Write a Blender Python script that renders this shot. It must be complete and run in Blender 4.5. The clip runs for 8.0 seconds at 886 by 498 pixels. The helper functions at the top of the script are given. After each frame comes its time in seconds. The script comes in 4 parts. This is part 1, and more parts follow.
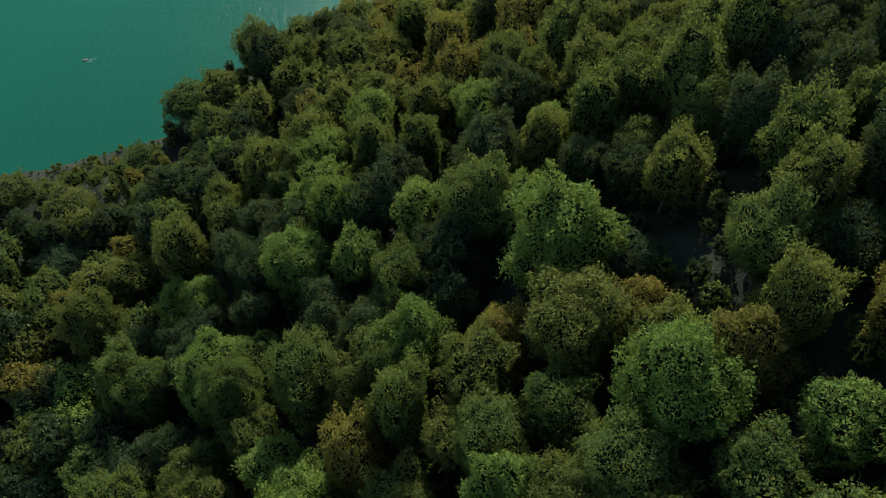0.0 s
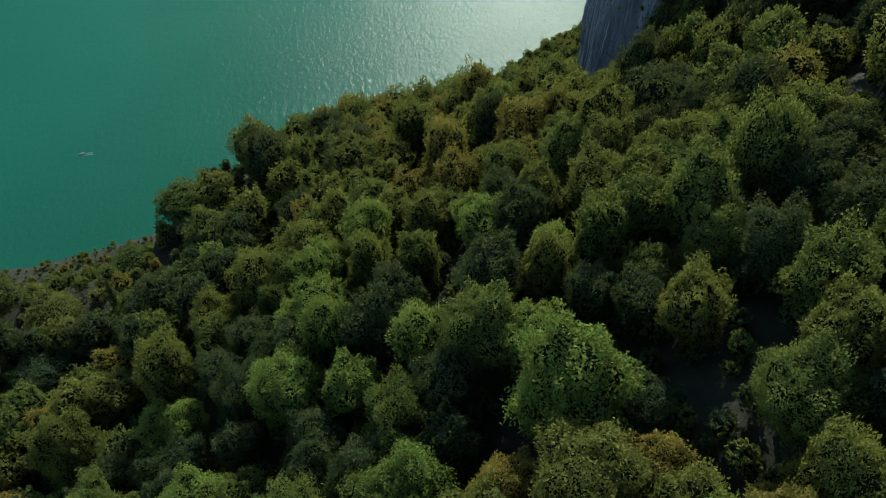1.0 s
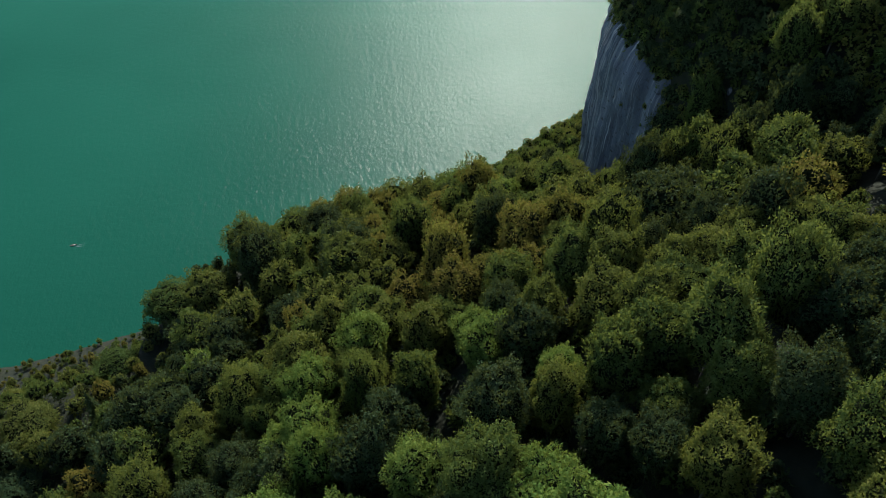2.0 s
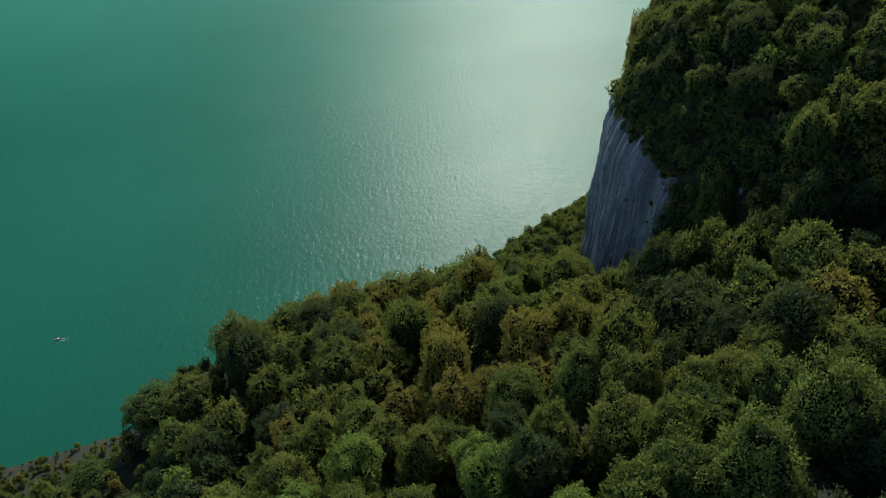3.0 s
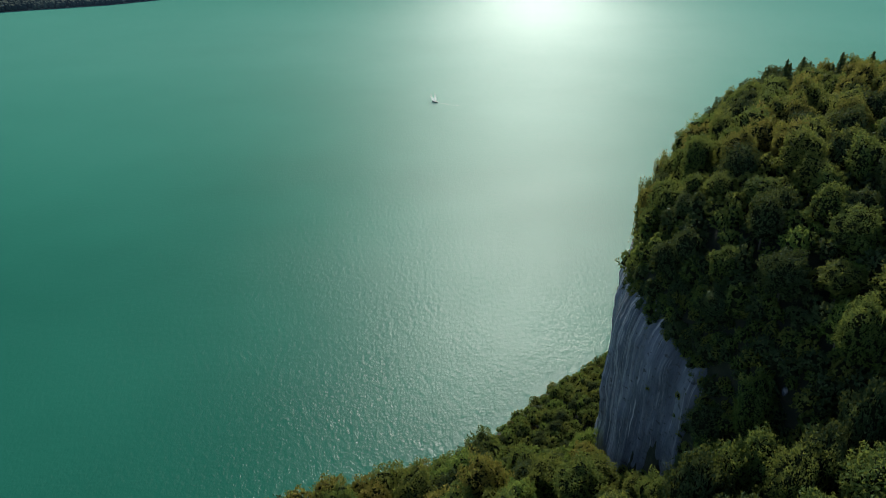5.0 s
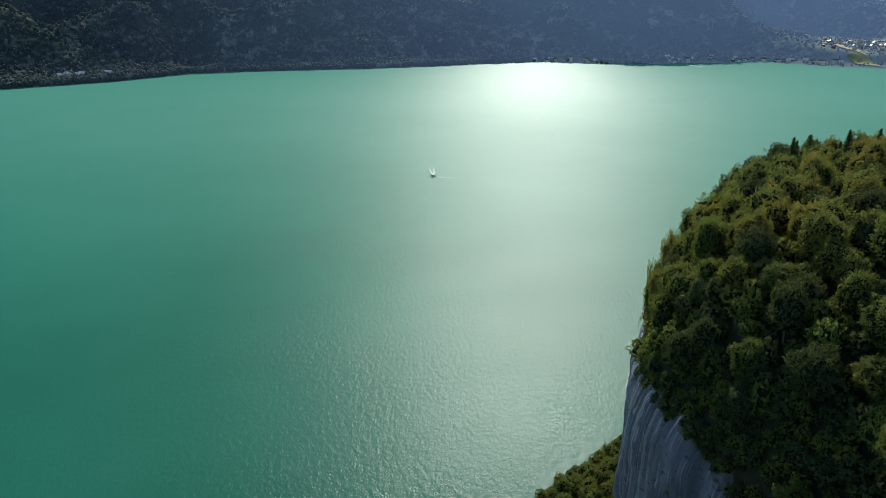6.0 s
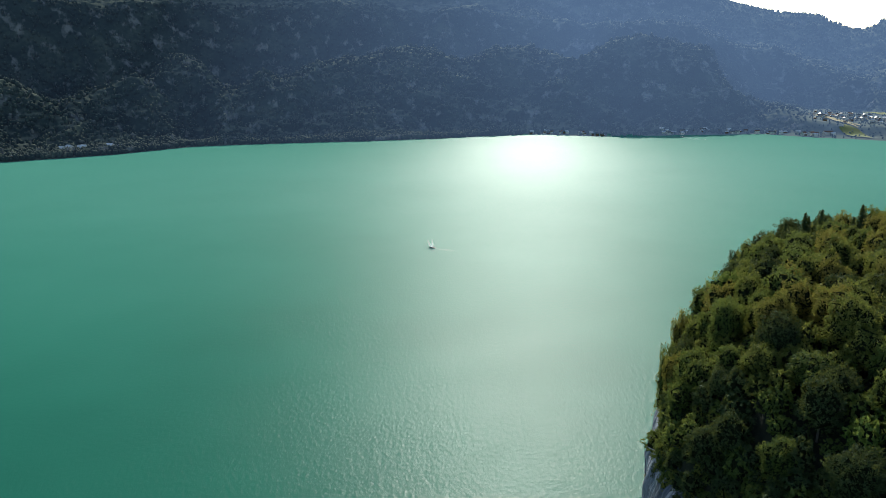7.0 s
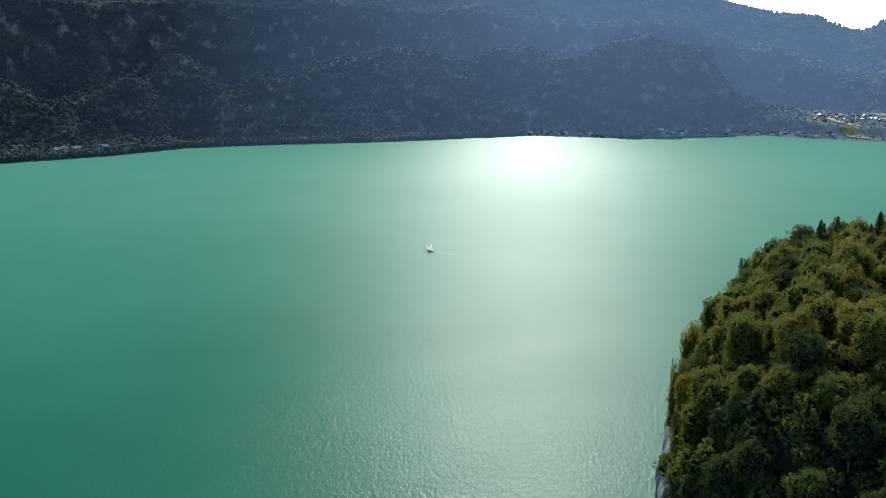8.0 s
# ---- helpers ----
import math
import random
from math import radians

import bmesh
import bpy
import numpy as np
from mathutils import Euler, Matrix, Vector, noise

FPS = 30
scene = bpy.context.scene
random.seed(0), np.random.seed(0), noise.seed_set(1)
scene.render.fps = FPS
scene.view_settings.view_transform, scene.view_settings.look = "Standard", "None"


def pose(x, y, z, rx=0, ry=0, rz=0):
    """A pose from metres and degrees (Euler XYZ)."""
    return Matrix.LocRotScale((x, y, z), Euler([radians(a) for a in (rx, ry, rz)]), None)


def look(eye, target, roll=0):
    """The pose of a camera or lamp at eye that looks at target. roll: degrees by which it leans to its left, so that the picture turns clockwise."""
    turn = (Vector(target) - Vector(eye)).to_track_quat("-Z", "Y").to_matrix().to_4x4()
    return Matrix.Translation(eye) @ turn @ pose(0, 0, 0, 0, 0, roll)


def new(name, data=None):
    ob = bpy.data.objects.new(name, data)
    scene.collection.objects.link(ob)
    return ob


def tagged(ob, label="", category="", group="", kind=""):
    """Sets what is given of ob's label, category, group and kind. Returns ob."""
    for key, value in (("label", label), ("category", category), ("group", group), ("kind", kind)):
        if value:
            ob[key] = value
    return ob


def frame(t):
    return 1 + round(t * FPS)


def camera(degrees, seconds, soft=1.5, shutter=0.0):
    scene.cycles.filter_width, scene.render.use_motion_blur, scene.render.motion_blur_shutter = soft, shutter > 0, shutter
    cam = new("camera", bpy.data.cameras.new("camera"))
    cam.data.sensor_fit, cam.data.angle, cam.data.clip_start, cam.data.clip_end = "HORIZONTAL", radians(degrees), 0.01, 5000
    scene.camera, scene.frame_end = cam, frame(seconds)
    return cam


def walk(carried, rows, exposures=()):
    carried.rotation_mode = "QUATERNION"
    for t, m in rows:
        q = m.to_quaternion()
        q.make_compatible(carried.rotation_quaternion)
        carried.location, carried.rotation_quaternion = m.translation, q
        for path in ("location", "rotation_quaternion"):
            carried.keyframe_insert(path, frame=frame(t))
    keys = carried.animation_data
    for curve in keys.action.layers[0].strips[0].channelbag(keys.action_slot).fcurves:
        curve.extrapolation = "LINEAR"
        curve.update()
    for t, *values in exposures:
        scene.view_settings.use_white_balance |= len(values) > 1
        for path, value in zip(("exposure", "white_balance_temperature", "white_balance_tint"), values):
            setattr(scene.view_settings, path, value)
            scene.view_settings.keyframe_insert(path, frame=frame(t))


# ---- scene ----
cam = camera(63.9, 8.0, soft=0.45)
METRES, EYE, TILT, LEAN, TURN = 90.0, 180.0, -54.3, 0.0, 0.0
ROWS = [
    (0.0, 0.0, 0.0, 0.0, 0.0, 0.0, -0.0),
    (0.5, 0.0002, 0.0355, 0.0497, -0.04, 2.84, 0.01),
    (1.0, 0.0001, 0.0732, 0.1013, -0.07, 5.78, 0.01),
    (1.5, 0.0009, 0.1092, 0.1513, -0.05, 8.57, 0.05),
    (2.0, 0.0005, 0.1465, 0.2044, -0.08, 11.46, 0.08),
    (3.5, 0.0004, 0.2565, 0.3613, -0.14, 19.85, 0.25),
    (4.0, -0.0016, 0.2904, 0.4116, -0.17, 22.43, 0.36),
    (4.5, -0.0041, 0.3274, 0.4668, -0.25, 25.26, 0.46),
    (6.0, -0.0045, 0.4358, 0.6183, -0.19, 33.67, 0.8),
    (6.5, -0.0039, 0.4762, 0.6706, -0.21, 36.62, 0.9),
    (7.0, -0.0052, 0.5103, 0.7185, -0.21, 39.24, 1.0),
    (7.5, -0.0041, 0.5488, 0.7684, -0.28, 39.46, 1.03),
    (8.0, -0.0041, 0.5823, 0.8125, -0.31, 39.3, 1.09),
]
EXPOSURES = [(0.0, -0.02, 6400, 5), (2.0, -0.12, 6400, 5), (4.2, -0.27, 6400, 5), (6.0, -0.2, 6400, 6), (8.0, -0.09, 6400, 6)]
walk(cam, [(t, pose(0, 0, EYE, TILT, LEAN, TURN) @ pose(METRES * x, METRES * y, METRES * z, 90 + pitch, roll, yaw)) for t, x, y, z, yaw, pitch, roll in ROWS], EXPOSURES)

# ---- daylight: a low autumn sun ahead of the camera, over the far ridge ----
SUN_AZ, SUN_EL = 7.9, 28.0          # degrees to the right of +y, degrees above the horizon
SKY_STRENGTH, SUN_STRENGTH = 0.18, 5.7
world = bpy.data.worlds.new("sky")
scene.world = world
world.use_nodes = True
wn = world.node_tree
sky = wn.nodes.new("ShaderNodeTexSky")
sky.sky_type, sky.sun_disc = "NISHITA", False
sky.sun_elevation, sky.sun_rotation = radians(SUN_EL), radians(SUN_AZ)
sky.dust_density, sky.altitude = 0.9, 600
wn.links.new(sky.outputs[0], wn.nodes["Background"].inputs[0])
wn.nodes["Background"].inputs[1].default_value = SKY_STRENGTH
sun = new("sun", bpy.data.lights.new("sun", "SUN"))
sun.data.energy, sun.data.angle, sun.data.color = SUN_STRENGTH, radians(0.6), (1.0, 0.96, 0.88)
ca, sa, ce, se = math.cos(radians(SUN_AZ)), math.sin(radians(SUN_AZ)), math.cos(radians(SUN_EL)), math.sin(radians(SUN_EL))
sun.matrix_world = look((sa * ce * 900, ca * ce * 900, se * 900), (0, 0, 0))


# ---- materials ----
def material(name):
    m = bpy.data.materials.new(name)
    m.use_nodes = True
    nt = m.node_tree
    return m, nt, nt.nodes["Principled BSDF"]


def node(nt, kind, **values):
    n = nt.nodes.new(kind)
    for key, v in values.items():
        n.inputs[key.replace("_", " ")].default_value = v
    return n


def ramp(nt, source, stops):
    r = nt.nodes.new("ShaderNodeValToRGB")
    while len(r.color_ramp.elements) < len(stops):
        r.color_ramp.elements.new(0.5)
    for e, (at, colour) in zip(r.color_ramp.elements, stops):
        e.position, e.color = at, (*colour, 1)
    nt.links.new(source, r.inputs[0])
    return r.outputs[0]


def noise_at(nt, scale, detail=3.0, rough=0.55, stretch=(1, 1, 1)):
    g = nt.nodes.new("ShaderNodeNewGeometry")
    mp = nt.nodes.new("ShaderNodeMapping")
    mp.inputs["Scale"].default_value = stretch
    nt.links.new(g.outputs["Position"], mp.inputs[0])
    n = node(nt, "ShaderNodeTexNoise", Scale=scale, Detail=detail, Roughness=rough)
    nt.links.new(mp.outputs[0], n.inputs["Vector"])
    return n.outputs["Fac"]


def math_node(nt, op, a, b):
    n = nt.nodes.new("ShaderNodeMath")
    n.operation = op
    for i, v in enumerate((a, b)):
        if isinstance(v, (int, float)):
            n.inputs[i].default_value = v
        else:
            nt.links.new(v, n.inputs[i])
    return n.outputs[0]


def bump(nt, b, height, strength, distance):
    n = node(nt, "ShaderNodeBump", Strength=strength, Distance=distance)
    nt.links.new(height, n.inputs["Height"])
    nt.links.new(n.outputs[0], b.inputs["Normal"])


def mix_colour(nt, fac, a, b):
    n = nt.nodes.new("ShaderNodeMix")
    n.data_type = "RGBA"
    for i, v in ((0, fac), (6, a), (7, b)):
        if isinstance(v, (int, float)):
            n.inputs[i].default_value = v
        elif isinstance(v, tuple):
            n.inputs[i].default_value = (*v, 1)
        else:
            nt.links.new(v, n.inputs[i])
    return n.outputs[2]


def leaf_material(name, stops, through_light=0.32):
    """Leaves: colour varies by tree, by bough and by leaf; some light passes through."""
    m, nt, b = material(name)
    info = nt.nodes.new("ShaderNodeObjectInfo").outputs["Random"]
    island = nt.nodes.new("ShaderNodeNewGeometry").outputs["Random Per Island"]
    wide = noise_at(nt, 0.12, 2.0)
    total = math_node(nt, "ADD", math_node(nt, "MULTIPLY", info, 0.25), math_node(nt, "MULTIPLY", island, 0.5))
    total = math_node(nt, "ADD", total, math_node(nt, "MULTIPLY", wide, 0.3))
    colour = ramp(nt, total, stops)
    nt.links.new(colour, b.inputs["Base Color"])
    b.inputs["Roughness"].default_value = 0.5
    b.inputs["Specular IOR Level"].default_value = 0.015
    tr = nt.nodes.new("ShaderNodeBsdfTranslucent")
    lift = mix_colour(nt, 0.6, colour, (0.38, 0.41, 0.07))
    nt.links.new(lift, tr.inputs[0])
    mx = nt.nodes.new("ShaderNodeMixShader")
    mx.inputs[0].default_value = through_light
    nt.links.new(b.outputs[0], mx.inputs[1])
    nt.links.new(tr.outputs[0], mx.inputs[2])
    nt.links.new(mx.outputs[0], nt.nodes["Material Output"].inputs[0])
    return m


LEAF = {
    "green": leaf_material("leaf_green", [(0.1, (0.022, 0.048, 0.018)), (0.5, (0.062, 0.105, 0.032)), (0.9, (0.15, 0.19, 0.055))]),
    "bright": leaf_material("leaf_bright", [(0.1, (0.05, 0.105, 0.026)), (0.5, (0.12, 0.2, 0.045)), (0.9, (0.25, 0.31, 0.075))], 0.3),
    "olive": leaf_material("leaf_olive", [(0.1, (0.034, 0.058, 0.02)), (0.5, (0.094, 0.12, 0.034)), (0.9, (0.21, 0.205, 0.054))]),
    "ochre": leaf_material("leaf_ochre", [(0.1, (0.06, 0.07, 0.022)), (0.5, (0.16, 0.138, 0.036)), (0.9, (0.29, 0.2, 0.05))]),
    "dark": leaf_material("leaf_dark", [(0.1, (0.014, 0.032, 0.019)), (0.5, (0.034, 0.06, 0.028)), (0.9, (0.08, 0.105, 0.048))], 0.15),
}


def bark_material():
    m, nt, b = material("bark")
    n = noise_at(nt, 3.0, 5.0, 0.6, (1, 1, 0.2))
    nt.links.new(ramp(nt, n, [(0.3, (0.05, 0.04, 0.03)), (0.7, (0.2, 0.18, 0.15))]), b.inputs["Base Color"])
    b.inputs["Roughness"].default_value = 0.9
    bump(nt, b, n, 0.6, 0.08)
    return m


def crown_shade_material():
    # near-black core of each crown: the shade inside it, put into the colour
    m, nt, b = material("inner_crown_shade")
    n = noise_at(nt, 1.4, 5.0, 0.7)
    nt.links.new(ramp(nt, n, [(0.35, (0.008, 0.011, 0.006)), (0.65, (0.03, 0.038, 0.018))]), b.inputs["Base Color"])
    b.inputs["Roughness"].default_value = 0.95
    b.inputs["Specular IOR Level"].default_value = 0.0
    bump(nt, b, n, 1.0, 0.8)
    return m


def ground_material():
    # litter and moss colours taken near black for the shade between the trees
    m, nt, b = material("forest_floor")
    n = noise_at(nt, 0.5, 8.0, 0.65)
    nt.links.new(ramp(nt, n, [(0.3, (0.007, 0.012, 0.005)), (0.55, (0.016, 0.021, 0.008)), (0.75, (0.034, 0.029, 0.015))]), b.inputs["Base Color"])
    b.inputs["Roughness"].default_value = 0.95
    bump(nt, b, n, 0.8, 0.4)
    return m


def rock_material(name, falls):
    """Grey limestone; with falls, pale streaks run down it."""
    m, nt, b = material(name)
    patch = noise_at(nt, 0.09, 4.0, 0.6)
    grain = noise_at(nt, 1.6, 6.0, 0.65, (1, 1, 0.5))
    if falls:
        uv = nt.nodes.new("ShaderNodeUVMap").outputs[0]

        def down(scale, squash, detail):
            mp = nt.nodes.new("ShaderNodeMapping")
            mp.inputs["Scale"].default_value = (1, squash, 1)
            nt.links.new(uv, mp.inputs[0])
            n = node(nt, "ShaderNodeTexNoise", Scale=scale, Detail=detail, Roughness=0.6)
            nt.links.new(mp.outputs[0], n.inputs["Vector"])
            return n.outputs["Fac"]

        streak, wide = down(1.1, 0.006, 7.0), down(0.16, 0.25, 7.0)
    else:
        streak, wide = grain, noise_at(nt, 0.4, 3.0)
    # toned darker and bluer than the stone, as the face looks in shade
    base = ramp(nt, wide, [(0.34, (0.042, 0.054, 0.086)), (0.5, (0.105, 0.128, 0.18)), (0.66, (0.22, 0.246, 0.31))])
    lines = ramp(nt, streak, [(0.34, (0.3, 0.3, 0.3)), (0.44, (0, 0, 0)), (0.52, (0, 0, 0)), (0.62, (1, 1, 1))])
    if falls:
        broken = ramp(nt, down(0.3, 0.35, 5.0), [(0.46, (0.04, 0.04, 0.04)), (0.62, (1, 1, 1))])
        cracks = ramp(nt, down(0.5, 1.6, 6.0), [(0.36, (1, 1, 1)), (0.42, (0, 0, 0))])
        sides = nt.nodes.new("ShaderNodeSeparateXYZ")
        nt.links.new(uv, sides.inputs[0])
        rim_light = node(nt, "ShaderNodeMapRange", From_Min=24.0, From_Max=40.0)                     # lime streaks gather towards the outer edge, in place of sun that grazes it
        nt.links.new(sides.outputs[0], rim_light.inputs[0])
        lime = ramp(nt, down(1.7, 0.01, 5.0), [(0.5, (0, 0, 0)), (0.6, (1, 1, 1))])
        lines = math_node(nt, "MAXIMUM", math_node(nt, "MULTIPLY", lines, broken), math_node(nt, "MULTIPLY", lime, rim_light.outputs[0]))
        base = mix_colour(nt, cracks, base, (0.03, 0.034, 0.045))
    washed = mix_colour(nt, lines, base, (0.5, 0.51, 0.54))
    stained = mix_colour(nt, math_node(nt, "MULTIPLY", patch, 0.55), washed, (0.08, 0.085, 0.095))
    nt.links.new(stained, b.inputs["Base Color"])
    b.inputs["Roughness"].default_value = 0.75
    bump(nt, b, math_node(nt, "ADD", math_node(nt, "MULTIPLY", streak, 0.5), math_node(nt, "MULTIPLY", grain, 0.5)), 1.0, 1.2)
    return m


WAVES = (0.21, 0.36)         # heights of the short and the long ripples
SHEEN = (0.1, 0.016)        # how much of the mirror shows at a slant, and straight on; held low to tame the sun's glint


def water_material():
    """Green water that scatters light from within, under a rippled skin that mirrors sun, sky and slopes."""
    m, nt, b = material("lake_water")
    axes = nt.nodes.new("ShaderNodeSeparateXYZ")
    nt.links.new(nt.nodes.new("ShaderNodeNewGeometry").outputs["Position"], axes.inputs[0])
    far_sheen = node(nt, "ShaderNodeMapRange", From_Min=150.0, From_Max=1300.0)                  # paler away from the near shore, in place of the sky's reflection
    nt.links.new(axes.outputs[1], far_sheen.inputs[0])
    body = math_node(nt, "ADD", math_node(nt, "MULTIPLY", noise_at(nt, 0.004, 3.0), 0.35), math_node(nt, "MULTIPLY", far_sheen.outputs[0], 0.65))
    # sky mirrored at a slant is painted into the water's own colour
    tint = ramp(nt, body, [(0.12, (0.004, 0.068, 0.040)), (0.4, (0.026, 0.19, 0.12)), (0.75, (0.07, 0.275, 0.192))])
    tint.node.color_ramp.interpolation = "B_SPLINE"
    nt.nodes.remove(b)
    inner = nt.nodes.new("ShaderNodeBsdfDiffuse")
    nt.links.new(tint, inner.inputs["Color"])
    skin = nt.nodes.new("ShaderNodeBsdfGlossy")
    small, large = noise_at(nt, 1.5, 2.0, 0.5, (1.0, 0.7, 1)), noise_at(nt, 0.45, 2.0, 0.5, (1.0, 0.6, 1))
    gusts = node(nt, "ShaderNodeMapRange", From_Min=0.35, From_Max=0.65, To_Min=0.9, To_Max=1.1)
    nt.links.new(noise_at(nt, 0.012, 3.0, 0.6, (0.5, 1.4, 1)), gusts.inputs[0])
    choppy = node(nt, "ShaderNodeMapRange", From_Min=200.0, From_Max=1000.0, To_Min=0.29, To_Max=0.54)      # waves too short to be told apart from afar
    nt.links.new(axes.outputs[1], choppy.inputs[0])
    calm = node(nt, "ShaderNodeMapRange", From_Min=600.0, From_Max=1700.0, To_Min=1.0, To_Max=0.58)         # the lee of the far shore
    nt.links.new(axes.outputs[1], calm.inputs[0])
    nt.links.new(math_node(nt, "MULTIPLY", calm.outputs[0], choppy.outputs[0]), skin.inputs["Roughness"])
    waves = math_node(nt, "ADD", math_node(nt, "MULTIPLY", small, WAVES[0]), math_node(nt, "MULTIPLY", large, WAVES[1]))
    waves = math_node(nt, "MULTIPLY", waves, math_node(nt, "MULTIPLY", gusts.outputs[0], calm.outputs[0]))
    ripple = node(nt, "ShaderNodeBump", Strength=1.0, Distance=1.0)
    nt.links.new(waves, ripple.inputs["Height"])
    nt.links.new(ripple.outputs[0], skin.inputs["Normal"])
    mirror = node(nt, "ShaderNodeFresnel", IOR=1.33)
    nt.links.new(ripple.outputs[0], mirror.inputs["Normal"])
    mx = nt.nodes.new("ShaderNodeMixShader")
    nt.links.new(math_node(nt, "ADD", math_node(nt, "MULTIPLY", mirror.outputs[0], SHEEN[0]), SHEEN[1]), mx.inputs[0])
    nt.links.new(inner.outputs[0], mx.inputs[1])
    nt.links.new(skin.outputs[0], mx.inputs[2])
    nt.links.new(mx.outputs[0], nt.nodes["Material Output"].inputs[0])
    return m


def far_wood_material():
    m, nt, b = material("far_woods")
    n = noise_at(nt, 0.012, 6.0, 0.65)
    fine = noise_at(nt, 0.1, 4.0, 0.6)
    colour = ramp(nt, math_node(nt, "ADD", math_node(nt, "MULTIPLY", n, 0.7), math_node(nt, "MULTIPLY", fine, 0.3)),
                  [(0.32, (0.012, 0.021, 0.02)), (0.5, (0.024, 0.038, 0.033)), (0.7, (0.065, 0.08, 0.06))])
    open_ground = ramp(nt, noise_at(nt, 0.022, 6.0, 0.65), [(0.56, (0, 0, 0)), (0.8, (1, 1, 1))])
    tilt = nt.nodes.new("ShaderNodeSeparateXYZ")
    nt.links.new(nt.nodes.new("ShaderNodeNewGeometry").outputs["Normal"], tilt.inputs[0])
    level = node(nt, "ShaderNodeMapRange", From_Min=0.8, From_Max=0.98)
    nt.links.new(tilt.outputs[2], level.inputs[0])                           # lighter colour on level ground stands in for sunlit ridge tops, darker on the steeps
    ridge_light = math_node(nt, "MULTIPLY", level.outputs[0], math_node(nt, "ADD", open_ground, 0.5))
    crags = ramp(nt, noise_at(nt, 0.03, 5.0, 0.6, (1, 1, 0.5)), [(0.56, (0, 0, 0)), (0.68, (0.7, 0.7, 0.7))])           # pale rock that shows through on the steeps
    crags = math_node(nt, "MULTIPLY", crags, math_node(nt, "SUBTRACT", 1.0, level.outputs[0]))
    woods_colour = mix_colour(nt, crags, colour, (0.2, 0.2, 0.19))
    # the pale tone paints sunlight onto the ridges
    nt.links.new(mix_colour(nt, ridge_light, woods_colour, (0.2, 0.21, 0.15)), b.inputs["Base Color"])
    b.inputs["Specular IOR Level"].default_value = 0.0
    b.inputs["Roughness"].default_value = 0.95
    b.inputs["Emission Color"].default_value = (0.27, 0.44, 0.8, 1)      # a glow added to the far hills and trees for the lit air before this backdrop
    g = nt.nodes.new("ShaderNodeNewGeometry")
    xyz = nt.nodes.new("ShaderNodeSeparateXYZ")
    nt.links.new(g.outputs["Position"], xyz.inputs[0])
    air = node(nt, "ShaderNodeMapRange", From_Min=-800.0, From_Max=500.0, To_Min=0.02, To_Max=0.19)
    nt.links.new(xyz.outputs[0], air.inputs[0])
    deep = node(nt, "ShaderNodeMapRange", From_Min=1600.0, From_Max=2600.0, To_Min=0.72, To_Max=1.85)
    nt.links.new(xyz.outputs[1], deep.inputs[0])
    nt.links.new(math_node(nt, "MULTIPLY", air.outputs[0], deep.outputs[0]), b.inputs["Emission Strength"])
    return m


def plain_material(name, colour, rough=0.6, metal=0.0, vary=0.25, scale=2.0):
    m, nt, b = material(name)
    n = noise_at(nt, scale, 4.0)
    dim = tuple(c * (1 - vary) for c in colour)
    nt.links.new(ramp(nt, n, [(0.35, dim), (0.65, colour)]), b.inputs["Base Color"])
    b.inputs["Roughness"].default_value, b.inputs["Metallic"].default_value = rough, metal
    return m


BARK, CROWN_SHADE, FLOOR, ROCK, STONE, WATER, FAR = bark_material(), crown_shade_material(), ground_material(), rock_material("limestone_face", True), rock_material("limestone", False), water_material(), far_wood_material()


# ---- building helpers ----
def mesh_of(name, verts, faces, mat, smooth=False):
    me = bpy.data.meshes.new(name)
    verts = np.asarray(verts, np.float32)
    if isinstance(faces, np.ndarray):
        k = faces.shape[1]
        me.vertices.add(len(verts))
        me.vertices.foreach_set("co", verts.ravel())
        me.loops.add(faces.size)
        me.loops.foreach_set("vertex_index", faces.ravel().astype(np.int32))
        me.polygons.add(len(faces))
        me.polygons.foreach_set("loop_start", np.arange(0, faces.size, k, dtype=np.int32))
        me.update(calc_edges=True)
    else:
        me.from_pydata(verts.tolist(), [], faces)
    me.materials.append(mat)
    me.polygons.foreach_set("use_smooth", np.full(len(me.polygons), smooth))
    me.update()
    return me


def part(name, me, parent, label=""):
    ob = new(name, me)
    ob.parent = parent
    if label:
        tagged(ob, label)
    return ob


def grid_faces(nu, nv):
    i = np.arange(nu * nv).reshape(nu, nv)
    return np.stack([i[:-1, :-1], i[1:, :-1], i[1:, 1:], i[:-1, 1:]], -1).reshape(-1, 4)


def value_noise(x, y, scale, seed):
    """Smooth noise in [-1, 1] over the plan."""
    r = np.random.RandomState(seed).uniform(-1, 1, (128, 128))
    u, v = np.asarray(x) / scale + 1000.3, np.asarray(y) / scale + 1000.7
    i, j = np.floor(u).astype(int), np.floor(v).astype(int)
    fu, fv = u - i, v - j
    fu, fv = fu * fu * (3 - 2 * fu), fv * fv * (3 - 2 * fv)
    g = lambda a, b: r[a % 128, b % 128]
    return (g(i, j) * (1 - fu) + g(i + 1, j) * fu) * (1 - fv) + (g(i, j + 1) * (1 - fu) + g(i + 1, j + 1) * fu) * fv


